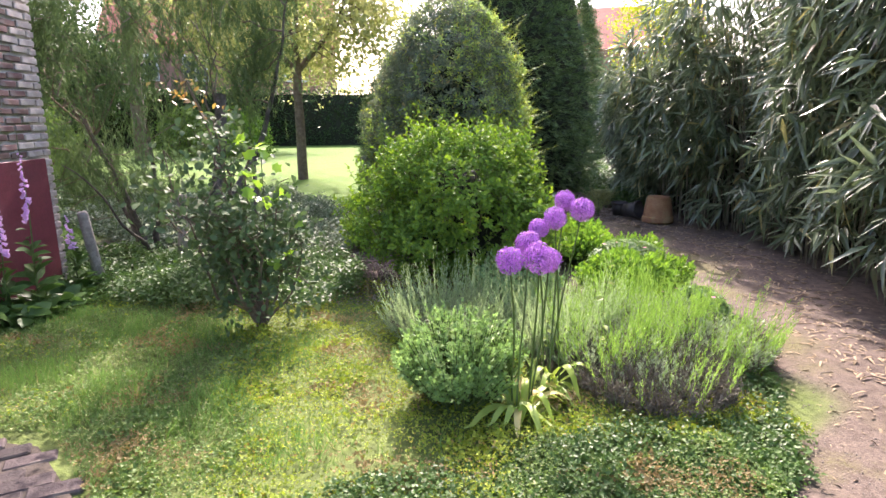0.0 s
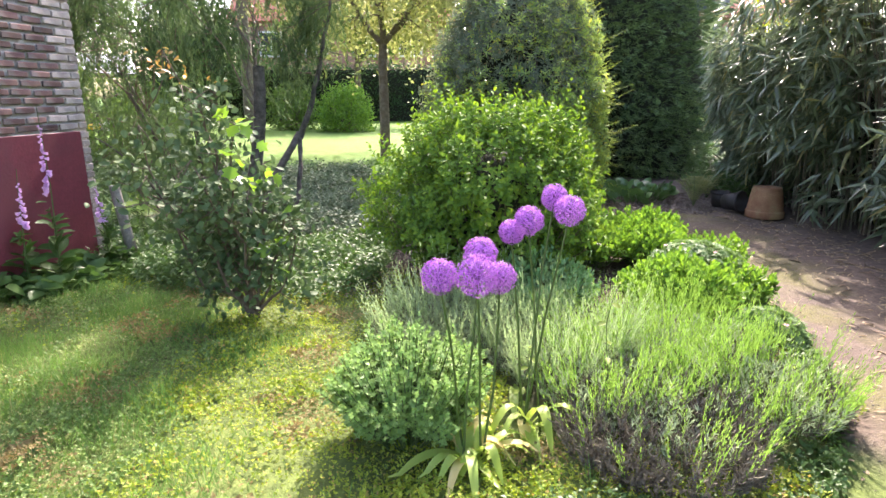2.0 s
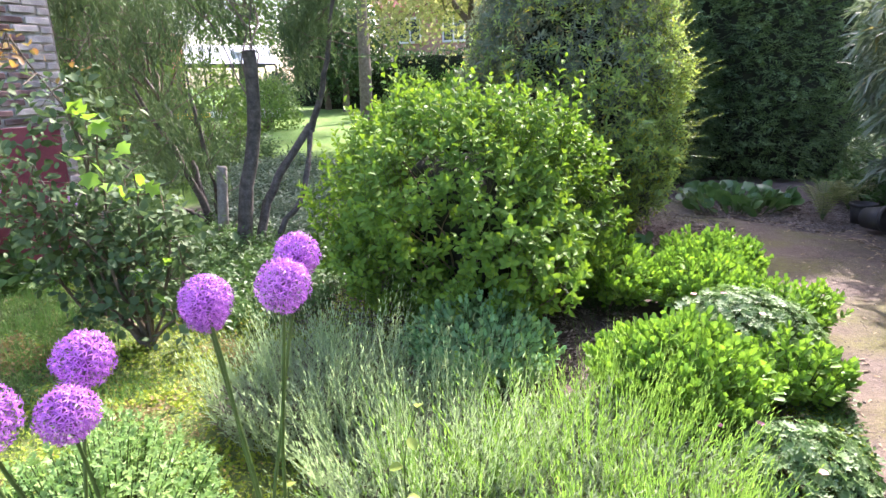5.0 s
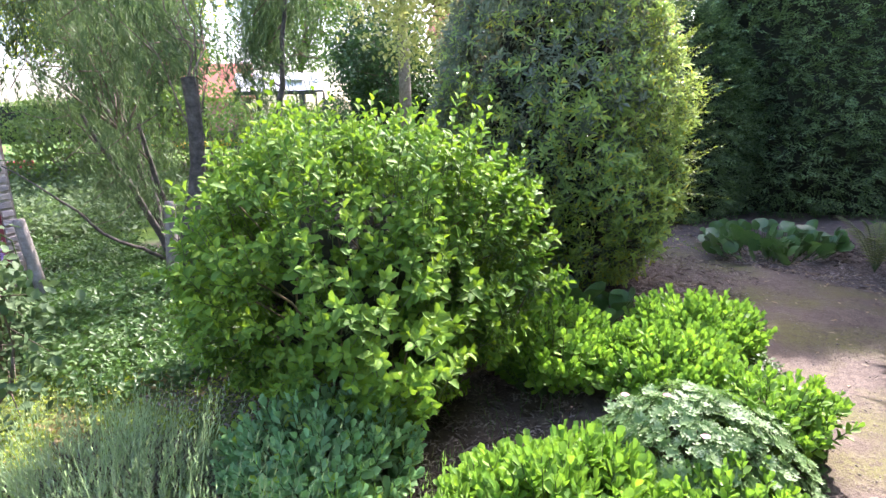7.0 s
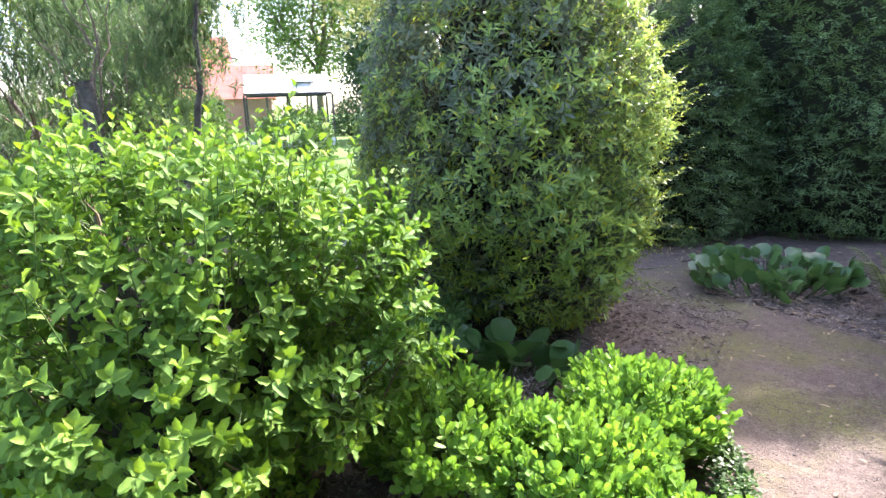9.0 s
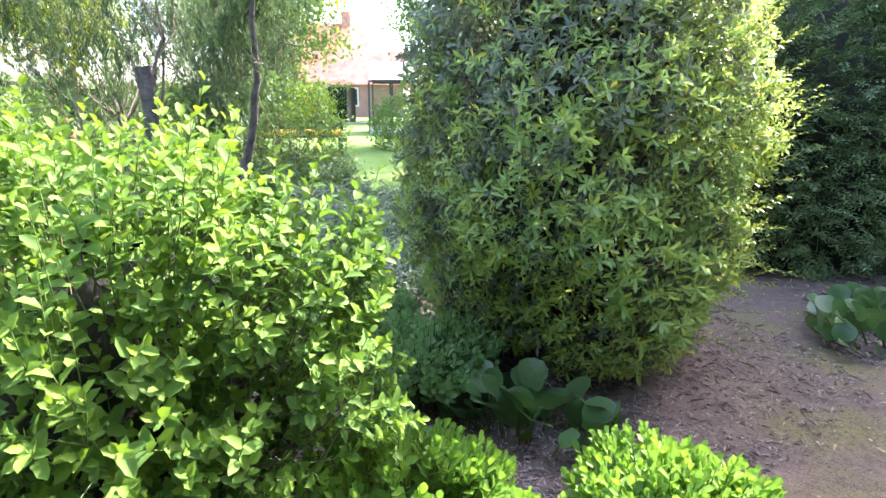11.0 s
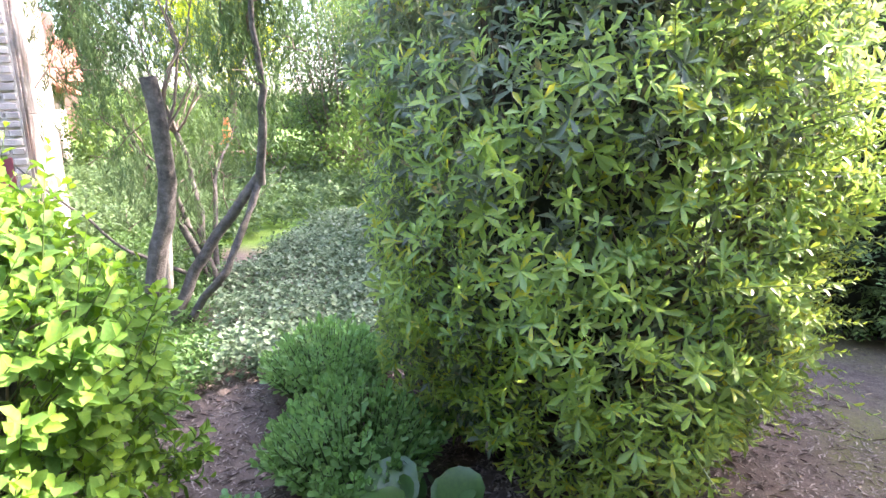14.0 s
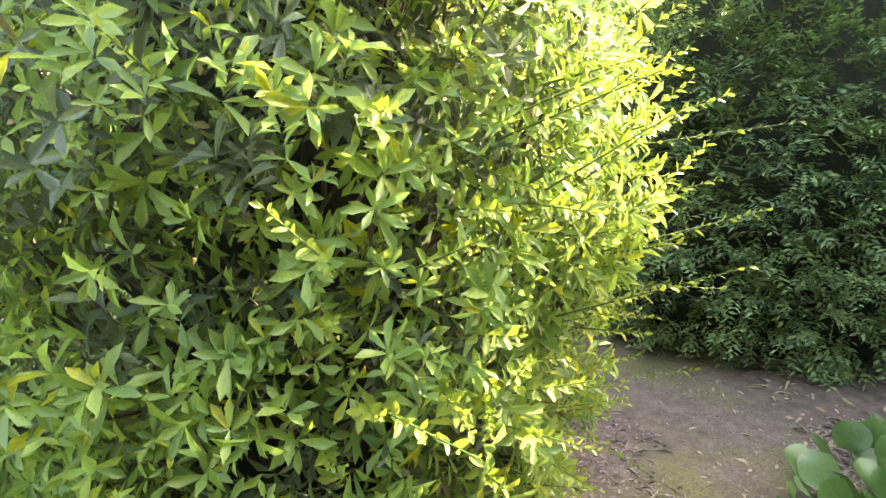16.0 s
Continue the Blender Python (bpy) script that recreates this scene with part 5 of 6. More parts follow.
tamarisk((-3.05, 6.45, 0), [((-3.05, 6.45, -0.05), (-3.6, 6.2, 1.7), 0.045, 0.018), ((-3.05, 6.45, -0.05), (-3.3, 5.9, 1.5), 0.04, 0.015), ((-3.0, 6.5, -0.05), (-2.8, 6.1, 1.4), 0.04, 0.015), ((-3.1, 6.5, -0.05), (-3.9, 6.8, 1.2), 0.03, 0.012), ((-3.0, 6.4, 0.02), (-2.95, 5.85, 0.40), 0.022, 0.014), ((-2.95, 5.85, 0.40), (-3.12, 5.15, 1.12), 0.014, 0.005)],
         [(-3.55, 5.65, 2.0), (-3.3, 5.8, 2.3), (-2.85, 6.0, 1.9), (-2.8, 6.0, 2.4), (-3.2, 5.7, 1.6), (-3.6, 6.1, 2.4), (-2.7, 5.9, 1.5), (-3.9, 6.6, 1.8), (-4.2, 6.9, 2.4), (-3.1, 6.8, 2.2), (-3.45, 5.6, 2.35), (-3.4, 6.3, 0.8), (-3.0, 6.0, 0.9), (-3.7, 6.5, 1.0), (-2.75, 6.2, 0.75), (-4.0, 6.8, 0.8), (-4.4, 6.6, 1.3)], 93, "many-stemmed tamarisk with feathery sprays beside the house", 80)

low_patch("silver_groundcover", "low silver-green variegated creeping groundcover", "groundcover", [(-3.2, 6.6), (-2.0, 6.3), (-0.9, 6.2), (-0.6, 7.0), (-0.9, 7.8), (-1.2, 9.2), (-2.4, 10.6), (-4.6, 9.6), (-5.2, 8.2)], 9000, 101, L_SILVER, T_DIAMOND, 0.042, 0.30, 6, 0.7)
low_patch("weed_patch", "lush low green weeds under the shrubs", "weeds", [(-3.3, 4.9), (-2.2, 4.5), (-0.9, 4.4), (-0.55, 4.9), (-0.7, 5.9), (-0.9, 6.2), (-2.2, 6.3), (-4.2, 6.7), (-7.0, 6.4), (-7.0, 5.35), (-3.2, 5.3)], 6500, 102, L_WEED, T_DIAMOND, 0.05, 0.24, 7, 0.5)
low_patch("clover_patch", "low clover-like leaves along the bed front", "weeds", [(-0.9, 1.75), (0.2, 1.7), (1.3, 1.75), (1.6, 2.3), (1.4, 2.6), (0.7, 2.45), (-0.3, 2.15)], 4200, 104, L_WEED, T_DIAMOND, 0.021, 0.09, 5, 0.8)
low_patch("herb_patch", "tall green herbs between the tamarisks and the lawn", "plants", [(-4.6, 6.9), (-5.3, 8.6), (-4.8, 9.8), (-6.4, 10.6), (-9.0, 9.4), (-11.5, 7.4), (-12.0, 4.2), (-5.6, 4.6), (-5.0, 6.0)], 4200, 106, L_TAM, T_DIAMOND, 0.09, 0.55, 8, 0.5)
low_patch("undergrowth", "low mixed green undergrowth behind the pots", "weeds", [(2.9, 9.9), (3.5, 9.2), (4.6, 9.6), (5.5, 13.0), (4.6, 16.0), (3.6, 14.5), (3.5, 12.5)], 1500, 105, L_WEED, T_BLADE, 0.12, 0.55, 8, 0.24)
low_patch("hosta_plant", "broad light green leaves at the foot of the wall", "plant", [(-3.5, 4.0), (-3.1, 4.0), (-2.75, 4.5), (-2.9, 4.9), (-3.4, 4.9)], 110, 103, L_WEED, T_OVAL, 0.14, 0.22, 6, 0.6)


def turf():
    """Creeping cover and grass tufts of the open bed."""
    rng = np.random.default_rng(111)
    q = rng.uniform((-4.2, 1.2), (2.3, 5.2), (185000, 2))
    x, y = q[:, 0], q[:, 1]
    g = 0.5 + 0.5 * np.sin(2.3 * x + 1.1 * y) * np.sin(1.9 * y - 0.7 * x) + rng.normal(0, 0.15, len(x))
    ok = (x < path_left(y) - 0.03 + 0.12 * np.sin(6 * y)) & ~((x < -1.45 - 0.9 * (y - 2.15)) & (y < 2.62)) & (g > 0.12) & (rng.uniform(0, 1, len(x)) < np.clip(1.35 - 0.22 * y, 0.25, 1))
    ok &= ~((x > 0.55) & (y > 2.85) & (x < 1.9))
    x, y = x[ok], y[ok]
    n = len(x)
    hh = 0.045 * (0.25 + np.clip(0.5 + 0.5 * np.sin(5 * x + 3 * y) * np.sin(4 * y - 3 * x), 0, 1)) * rng.uniform(0.5, 1.4, n)
    for cx, cy, cr, chh in zip(rng.uniform(-3.2, 1.4, 90), rng.uniform(1.4, 4.3, 90), rng.uniform(0.05, 0.14, 90), rng.uniform(0.02, 0.075, 90)):
        hh += chh * np.exp(-((x - cx) ** 2 + (y - cy) ** 2) / cr ** 2) * rng.uniform(0.4, 1.0, n)
    P = np.stack([x, y, lie(x, y) + hh], -1)
    rust = np.sin(3.1 * x + 5.3 * y) * np.sin(4.3 * y - 2.2 * x + 1.0) + 0.5 * np.sin(11 * x + 7 * y) * np.sin(9 * y - 8 * x) + rng.normal(0, 0.22, n)
    # Deeper green left and front right: lusher growth, with shade put into the colour.
    lush = smooth(0.2, -1.6, x + 0.5 * (y - 2.2)) + 0.45 * np.sin(2.3 * x - 3.1 * y) * np.sin(3.7 * y + x) + rng.normal(0, 0.2, n) + 1.2 * smooth(2.5, 2.25, y) * smooth(0.1, 0.6, x)
    kind_ = np.where(rust > 0.66, 2, np.where(lush > 0.5, 1, 0))
    k = 3
    D = upright(rng, n, 0.7)
    dirs = ring(D, k, rng)
    L = rng.uniform(0.007, 0.018, (n, k)) * np.where(np.sin(9 * x - 4 * y) * np.sin(7 * y + 3 * x) > 0.2, 1.15, 0.75)[:, None]
    ch = []
    for kk in range(3):
        s_ = kind_ == kk
        ch.append((*spread(T_DIAMOND, np.repeat(P[s_], k, 0), unit(dirs[s_].reshape(-1, 3) + 0.5 * np.repeat(D[s_], k, 0)), np.repeat(D[s_], k, 0), L[s_].ravel(), L[s_].ravel() * 0.8), kk))
    ob = thing("creeping_groundcover", (-0.8, 3.0, 0), "dense yellow-green creeping groundcover", "groundcover", kind="stuff")
    grown("foliage", ch, [L_MOSS, L_MOSS_GREEN, L_MOSS_DRY], ob)
    q = rng.uniform((-4.2, 2.2), (2.3, 5.6), (90000, 2))
    x, y = q[:, 0], q[:, 1]
    shade = smooth(-0.3, -1.2, x - 0.55 * (3.1 - y) + 0.3 * np.sin(3 * y)) * 0.9 + 0.05
    clump = np.clip(np.sin(6 * x + 2 * y) * np.sin(5 * y - 3 * x) + 0.45, 0, 1)
    ok = (x < path_left(y) - 0.05) & (rng.uniform(0, 1, len(x)) < shade * (0.35 + 0.65 * clump)) & ~((x < -1.45 - 0.9 * (y - 2.15)) & (y < 2.7))
    x, y, cl = x[ok], y[ok], clump[ok]
    P = np.stack([x, y, lie(x, y)], -1)
    v, f = spread(T_STRIP, P, upright(rng, len(x), 0.4), rng.normal(0, 1, P.shape), rng.uniform(0.035, 0.11, len(x)) * (0.5 + 0.9 * cl), rng.uniform(0.002, 0.005, len(x)))
    ob = thing("grass", (-1.8, 3.8, 0), "rough green grass tufts in the bed", "grass", kind="stuff")
    grown("blade_growth", [(v, f, 0)], [L_GRASS], ob)
    # rough edge of the bed along the path
    y = rng.uniform(2.0, 6.9, 2600)
    x = path_left(y) - np.abs(rng.normal(0.02, 0.11, len(y)))
    P = np.stack([x, y, lie(x, y)], -1)
    k = 4
    D = upright(rng, len(x), 0.4)
    dirs = ring(D, k, rng)
    L = rng.uniform(0.014, 0.032, (len(x), k))
    base = P[:, None] + D[:, None] * (rng.uniform(0.01, 0.07, (len(x), k)))[..., None]
    v, f = spread(T_DIAMOND, base.reshape(-1, 3), unit(dirs.reshape(-1, 3) + 0.4 * np.repeat(D, k, 0)), np.repeat(D, k, 0), L.ravel(), L.ravel() * 0.7)
    ob = thing("edge_weeds", (2.0, 4.0, 0), "low green weeds along the path edge", "weeds", kind="stuff")
    grown("foliage", [(v, f, 0)], [L_WEED], ob)


turf()


def litter():
    rng = np.random.default_rng(112)
    n = 2600
    y = rng.uniform(1.0, 11.0, n)
    x = np.where(rng.uniform(0, 1, n) < 0.75, path_right(y) + rng.normal(0.25, 0.32, n), rng.uniform(0.6, 3.3, n))
    ok = (x > path_left(y) - 0.05)
    x, y = x[ok], y[ok]
    P = np.stack([x, y, lie(x, y) + 0.006], -1)
    a = rng.uniform(0, 6.283, len(x))
    d = np.stack([np.cos(a), np.sin(a), rng.normal(0, 0.12, len(x))], -1)
    L = rng.uniform(0.02, 0.13, len(x)) * np.where(x > path_right(y) - 0.2, 1.0, 0.45)
    v, f = spread(T_LANCE, P, d, np.tile([0, 0, 1.0], (len(x), 1)) + rng.normal(0, 0.25, (len(x), 3)), L, np.minimum(0.016, L * 0.3))
    ob = thing("leaf_litter", (3.0, 5.0, 0), "dry fallen bamboo leaves on bare soil", "leaf litter", kind="stuff")
    grown("leaf_scatter", [(v, f, 0)], [LITTER], ob)
    n = 60000
    q = rng.uniform((-1.5, 4.6), (3.2, 10.2), (n, 2))
    x, y = q[:, 0], q[:, 1]
    bark = (np.hypot(x - 0.35, y - 7.75) < 1.5) | ((x < 1.3) & (y < 6.9)) | (np.hypot(x - 2.0, y - 9.2) < 1.1)
    ok = bark & ((soft_path(x, y) < 0.4) | (np.hypot(x - 0.6, y - 7.5) < 1.5) & (rng.uniform(0, 1, len(x)) < 0.75))
    x, y = x[ok], y[ok]
    a = rng.uniform(0, 6.283, len(x))
    d = np.stack([np.cos(a), np.sin(a), rng.normal(0, 0.3, len(x))], -1)
    P = np.stack([x, y, lie(x, y) + 0.006], -1)
    L = rng.uniform(0.008, 0.05, len(x)) * np.where(rng.uniform(0, 1, len(x)) < 0.12, 2.0, 1.0)
    v, f = spread(T_DIAMOND, P, d, np.tile([0, 0, 1.0], (len(x), 1)) + rng.normal(0, 0.4, (len(x), 3)), L, np.minimum(L * 0.5, 0.010))
    ob = thing("bark_mulch", (0.5, 7.0, 0), "brown bark chips round the evergreen shrub", "mulch", kind="stuff")
    grown("chip_scatter", [(v, f, 0)], [CHIP], ob)


litter()


def grit():
    """Small stones lying on the trodden path."""
    rng = np.random.default_rng(113)
    q = rng.uniform((0.6, 1.0), (3.4, 9.8), (9000, 2))
    x, y = q[:, 0], q[:, 1]
    ok = soft_path(x, y) > 0.5
    x, y = x[ok], y[ok]
    oct_v = np.array([(1, 0, 0), (0, 1, 0), (-1, 0, 0), (0, -1, 0), (0, 0, 0.6), (0, 0, -0.6)], float)
    oct_f = np.array([(0, 1, 4), (1, 2, 4), (2, 3, 4), (3, 0, 4), (1, 0, 5), (2, 1, 5), (3, 2, 5), (0, 3, 5)])
    D = rng.normal(0, 1, (len(x), 3)) * np.array([1, 1, 0.2])
    L = rng.uniform(0.002, 0.007, len(x)) * np.where(rng.uniform(0, 1, len(x)) < 0.05, 1.8, 1.0)
    v, f = spread((oct_v, oct_f), np.stack([x, y, lie(x, y) + 0.001], -1), D, np.tile([0, 0, 1.0], (len(x), 1)), L, L * 0.8)
    ob = thing("grit", (2.5, 5.0, 0), "small pale stones on the trodden path", "gravel", kind="stuff")
    grown("stone_scatter", [(v, f, 0)], [GRIT], ob)


GRIT = plain_mat("grit", (0.16, 0.13, 0.11), (0.36, 0.32, 0.28), 30.0, 0.9, 0.3)
grit()


def upturned_pot(loc):
    ob = thing("terracotta_pot", loc, "upside-down weathered terracotta pot on the soil", "pot")
    r, h = 0.205, 0.37
    part("rim", built("rim", [(*lathe([(r * 0.9, 0.0), (r * 1.05, 0.0), (r * 1.06, 0.02), (r * 1.06, 0.07), (r * 1.04, 0.085), (r * 0.97, 0.09)], 36), 0)], [TERRACOTTA]), ob)
    part("body", built("body", [(*lathe([(r * 0.99, 0.08), (r * 0.97, 0.14), (r * 0.90, 0.24), (r * 0.82, 0.33), (r * 0.78, h - 0.015), (r * 0.75, h), (0.03, h + 0.002), (0.028, h - 0.02), (0.001, h - 0.02)], 36), 0)], [TERRACOTTA]), ob)
    for c_ in ob.children:
        c_.data.shade_smooth()


def black_pot(loc, r, h, tip):
    ob = thing("plastic_pot", loc, "dark plastic plant pot beside the terracotta pot", "pot", "dark pots")
    ob.matrix_basis = pose(*loc, *tip)
    part("body", built("body", [(*lathe([(0.001, 0.002), (r * 0.78, 0.0), (r, h), (r * 0.95, h), (r * 0.74, 0.02), (0.001, 0.02)], 26), 0)], [BLACK_POT]), ob)
    part("rim", built("rim", [(*lathe([(r * 0.97, h - 0.03), (r * 1.07, h - 0.03), (r * 1.07, h), (r * 0.96, h)], 26), 0)], [BLACK_POT]), ob)


upturned_pot((3.40, 8.30, 0))
black_pot((3.02, 8.62, 0.125), 0.125, 0.24, (82, 0, 40))
black_pot((3.06, 8.98, 0), 0.12, 0.2, (0, 0, 0))

# ---- beyond the lawn ----
tree((-2.45, 12.2), 4.6, (-2.7, 12.5, 3.75), (2.7, 2.3, 1.55), 121, L_ACER, "young maple with pale leaves on the lawn", 4200, 9, 0.085, 0.11, 0.46, clumps=90)
tree((-8.4, 18.2), 9.0, (-8.6, 18.6, 7.6), (3.2, 3.0, 2.4), 122, L_FARMID, "tall garden tree with a forked trunk", 3400, 8, 0.16, 0.21, 0.46, clumps=90)
tree((9.0, 22.5), 5.5, (9.0, 22.5, 3.9), (1.7, 1.6, 2.4), 123, L_FARLIGHT, "golden-leaved tree behind the bamboo", 3000, 7, 0.09, 0.12, 0.3)
tree((-25.0, 31.0), 12.0, (-25.0, 31.0, 7.9), (3.8, 3.8, 4.4), 124, L_FARMID, "large leafy tree behind the greenhouse", 8000, 7, 0.17, 0.26, 0.3, clumps=150)
tree((-17.5, 9.0), 5.2, (-17.5, 9.0, 4.2), (2.1, 2.0, 1.9), 125, L_FARLIGHT, "golden-leaved small tree on the lawn", 1500, 8, 0.15, 0.12, 0.4, clumps=55)
tree((-19.0, 15.3), 8.0, (-19.5, 15.6, 6.0), (3.4, 3.2, 2.7), 126, L_FARLIGHT, "golden-leaved tree with a thin trunk", 4200, 8, 0.15, 0.16, 0.4, clumps=80)
tree((-36.0, 4.4), 8.0, (-36.0, 4.4, 4.4), (1.3, 1.3, 3.4), 127, L_FARDARK, "narrow upright dark tree", 1500, 8, 0.2, 0.2, 0.15, clumps=60)
tree((-15.0, 25.5), 6.0, (-15.0, 25.5, 3.9), (1.9, 1.8, 2.4), 128, L_FARDARK, "dark leafy garden tree behind the tamarisks", 2400, 8, 0.16, 0.16, 0.3, clumps=80)
tree((-13.2, 13.0), 5.5, (-13.4, 13.0, 3.8), (1.9, 1.8, 2.0), 129, L_FARMID, "leafy garden tree behind the tamarisks", 1800, 8, 0.12, 0.12, 0.3, clumps=60)


tree((-13.0, 24.0), 5.5, (-13.0, 24.0, 3.0), (2.0, 2.0, 2.0), 135, L_FARDARK, "dark leafy garden tree before the hedge", 1800, 8, 0.15, 0.16, 0.25, clumps=70)
tree((-7.0, 25.0), 7.0, (-6.6, 25.0, 5.2), (2.8, 2.2, 2.0), 136, L_FARMID, "leafy garden tree before the hedge", 2400, 8, 0.15, 0.16, 0.35, clumps=80)


def twiggy(base, r, h, seed):
    """A many-stemmed upright shrub with small leaves."""
    rng = np.random.default_rng(seed)
    z0 = float(lie(np.array(base[0]), np.array(base[1])))
    b3 = np.array([base[0], base[1], z0])
    ob = thing("willow_shrub", tuple(b3), "many-stemmed upright willow shrub on the lawn edge", "shrub")
    lines, Q = [], []
    for i in range(70):
        a, q = rng.uniform(0, 6.283), math.sqrt(rng.uniform())
        e = b3 + np.array([r * q * math.cos(a), r * q * math.sin(a), h * rng.uniform(0.7, 1.0)])
        s = b3 + np.array([0.3 * q * math.cos(a), 0.3 * q * math.sin(a), -0.05])
        ln_ = limb(rng, s, e, 0.016, 0.003, 9, 0.05)
        lines.append(ln_)
        p = np.array(ln_)[3:, :3]
        Q.append(np.repeat(p, 42, 0) + rng.normal(0, 0.16, (len(p) * 42, 3)))
    Q = np.concatenate(Q)
    d = rng.normal(0, 0.5, Q.shape) + np.array([0, 0, 0.7])
    L = rng.uniform(0.05, 0.10, len(Q))
    v, f = spread(T_DIAMOND, Q, unit(d), rng.normal(0, 1, Q.shape), L, L * 0.32)
    grown("foliage", [(v, f, 0)], [L_WILLOW], ob)
    grown("stem_growth", [(*tubes(lines, 4), 0)], [BARK], ob, "thin upright stems")


twiggy((-8.1, 9.5), 1.25, 3.5, 131)
hedge_block("hedge", (-16.0, 26.0), (3.0, 29.5), 2.4, 1.2, 132, L_FARDARK, "dark clipped hedge at the end of the lawn", 0.10, 60)
hedge_block("hedge", (2.0, 17.5), (12.0, 18.5), 1.9, 1.0, 139, L_FARMID, "leafy hedge behind the pots", 0.09, 90)
hedge_block("hedge", (-20.0, 29.5), (-13.0, 31.0), 2.2, 1.5, 133, L_FARDARK, "dark clipped hedge behind the lawn", 0.10, 60)
hedge_block("hedge", (-40.0, 14.0), (-26.0, 24.0), 2.0, 1.5, 134, L_FARMID, "leafy hedge along the far garden", 0.12, 50)
hedge_block("hedge", (-42.0, -6.0), (-40.0, 14.0), 2.4, 1.5, 137, L_FARMID, "leafy hedge along the far garden", 0.12, 50)


def round_bush(base, r, h, seed, mat, label, n=900, size=0.07, name="bush"):
    rng = np.random.default_rng(seed)
    z0 = float(lie(np.array(base[0]), np.array(base[1])))
    c = (base[0], base[1], z0)
    ob = thing(name, c, label, "shrub")
    prof = lambda q: r * np.sqrt(np.clip(1 - ((q - 0.35) / 0.68) ** 2, 0.02, 1))
    P, N = shell(rng, n, c, prof, h, 0.2, 0.5, seed)
    k = 7
    Q = np.repeat(P, k, 0) + rng.normal(0, size, (len(P) * k, 3))
    d = unit(np.repeat(scatter_dir(rng, N, 0.7, 0.5), k, 0) + rng.normal(0, 0.6, Q.shape))
    L = size * rng.uniform(0.7, 1.3, len(Q))
    v, f = spread(T_DIAMOND, Q, d, rng.normal(0, 0.7, Q.shape) + np.repeat(N, k, 0), L, L * 0.6)
    grown("foliage", [(v, f, 0)], [mat], ob)
    lines = [limb(rng, (c[0], c[1], z0 - 0.03), p, 0.012, 0.004, 5, 0.08) for p in P[:40]]
    grown("branch_frame", [(*tubes(lines, 4), 0)], [BARK], ob)


round_bush((-5.8, 19.7), 0.8, 1.45, 141, L_BUSH, "light green bush on the lawn", 700, 0.10)
round_bush((-8.0, 20.5), 0.8, 1.5, 142, L_FARMID, "green bush on the lawn", 500, 0.10)
round_bush((-9.3, 14.5), 0.9, 1.3, 143, L_FARMID, "green bush beside the tamarisks", 600, 0.08)
round_bush((-6.5, 9.6), 0.9, 1.6, 151, L_FARMID, "green bush behind the tamarisks", 600, 0.07)
round_bush((-8.5, 8.4), 1.0, 1.5, 152, L_FARMID, "green bush behind the tamarisks", 600, 0.08)
round_bush((-19.5, 27.5), 0.9, 1.8, 146, L_FARDARK, "dark clipped bush beside the greenhouse", 500, 0.12)
round_bush((-27.0, 22.0), 1.4, 2.0, 147, L_FARLIGHT, "light green bush beside the greenhouse", 600, 0.14)
round_bush((-14.0, 7.0), 1.0, 1.4, 148, L_FARMID, "green bush in the far bed", 600, 0.09)
round_bush((-12.0, 5.8), 0.9, 1.5, 149, L_FARMID, "green bush in the far bed", 600, 0.09)


def far_house(loc, turn, w, dpt, h, roof_h, label, windows, chimney=True, wall_mat=None):
    z0 = 0.3
    ob = thing("far_house", (*loc, z0), label, "house", rz=turn)
    part("wall", box_mesh("wall", (w, dpt, h), wall_mat or FAR_BRICK), ob, (0, 0, -0.2))
    hw, hd = w / 2 + 0.3, dpt / 2 + 0.3
    bm = bmesh.new()
    z = h - 0.2
    vv = [bm.verts.new(p) for p in ((-hw, -hd, z), (hw, -hd, z), (hw, hd, z), (-hw, hd, z), (-hw, 0, z + roof_h), (hw, 0, z + roof_h))]
    for f in ((0, 1, 5, 4), (2, 3, 4, 5), (1, 2, 5), (3, 0, 4), (3, 2, 1, 0)):
        bm.faces.new([vv[i] for i in f])
    me = bpy.data.meshes.new("roof")
    bm.to_mesh(me)
    bm.free()
    me.materials.append(ROOF_TILE)
    rf = part("roof", me, ob, label="red tiled roof")
    if chimney:
        part("chimney", box_mesh("chimney", (0.8, 0.6, 1.6), FAR_BRICK, 0.03), rf, (w * 0.3, 0, z + roof_h - 0.6))
    wf = box_mesh("window_frame", (1.3, 0.12, 1.4), WHITE, 0.02)
    wp = box_mesh("pane", (0.5, 0.04, 1.15), DARK_GLASS)
    for wx, wz in windows:
        fr = part("window", wf, ob, (wx, -dpt / 2 - 0.03, wz))
        for sx in (-0.3, 0.3):
            part("pane", wp, fr, (sx, -0.06, 0.12))
    return ob


far_house((-11.5, 38.0), 12.0, 12.0, 8.0, 5.4, 3.6, "brick house with white windows behind the hedge", [(-4, 3.3), (-1.5, 3.3), (1.2, 3.3), (3.8, 3.3)])
h2 = far_house((12.2, 40.0), -16.0, 11.0, 8.0, 5.4, 3.0, "brick house with a red tiled roof and grey dormer", [(-4, 3.3), (-1.5, 3.3), (1.5, 3.3)], False)
part("dormer", box_mesh("dormer", (4.5, 2.0, 1.9), SLATE, 0.05), h2, (-3.2, -2.6, 4.9), label="blue-grey clad dormer")
far_house((-46.0, 35.0), 62.0, 8.0, 7.0, 4.6, 3.6, "pink brick house with a red roof", [(-2.2, 2.6), (1.2, 2.6)])
far_house((-38.0, 33.0), 48.0, 8.0, 6.0, 2.6, 2.6, "low house with a red tiled roof", [(0, 0.8)], False)
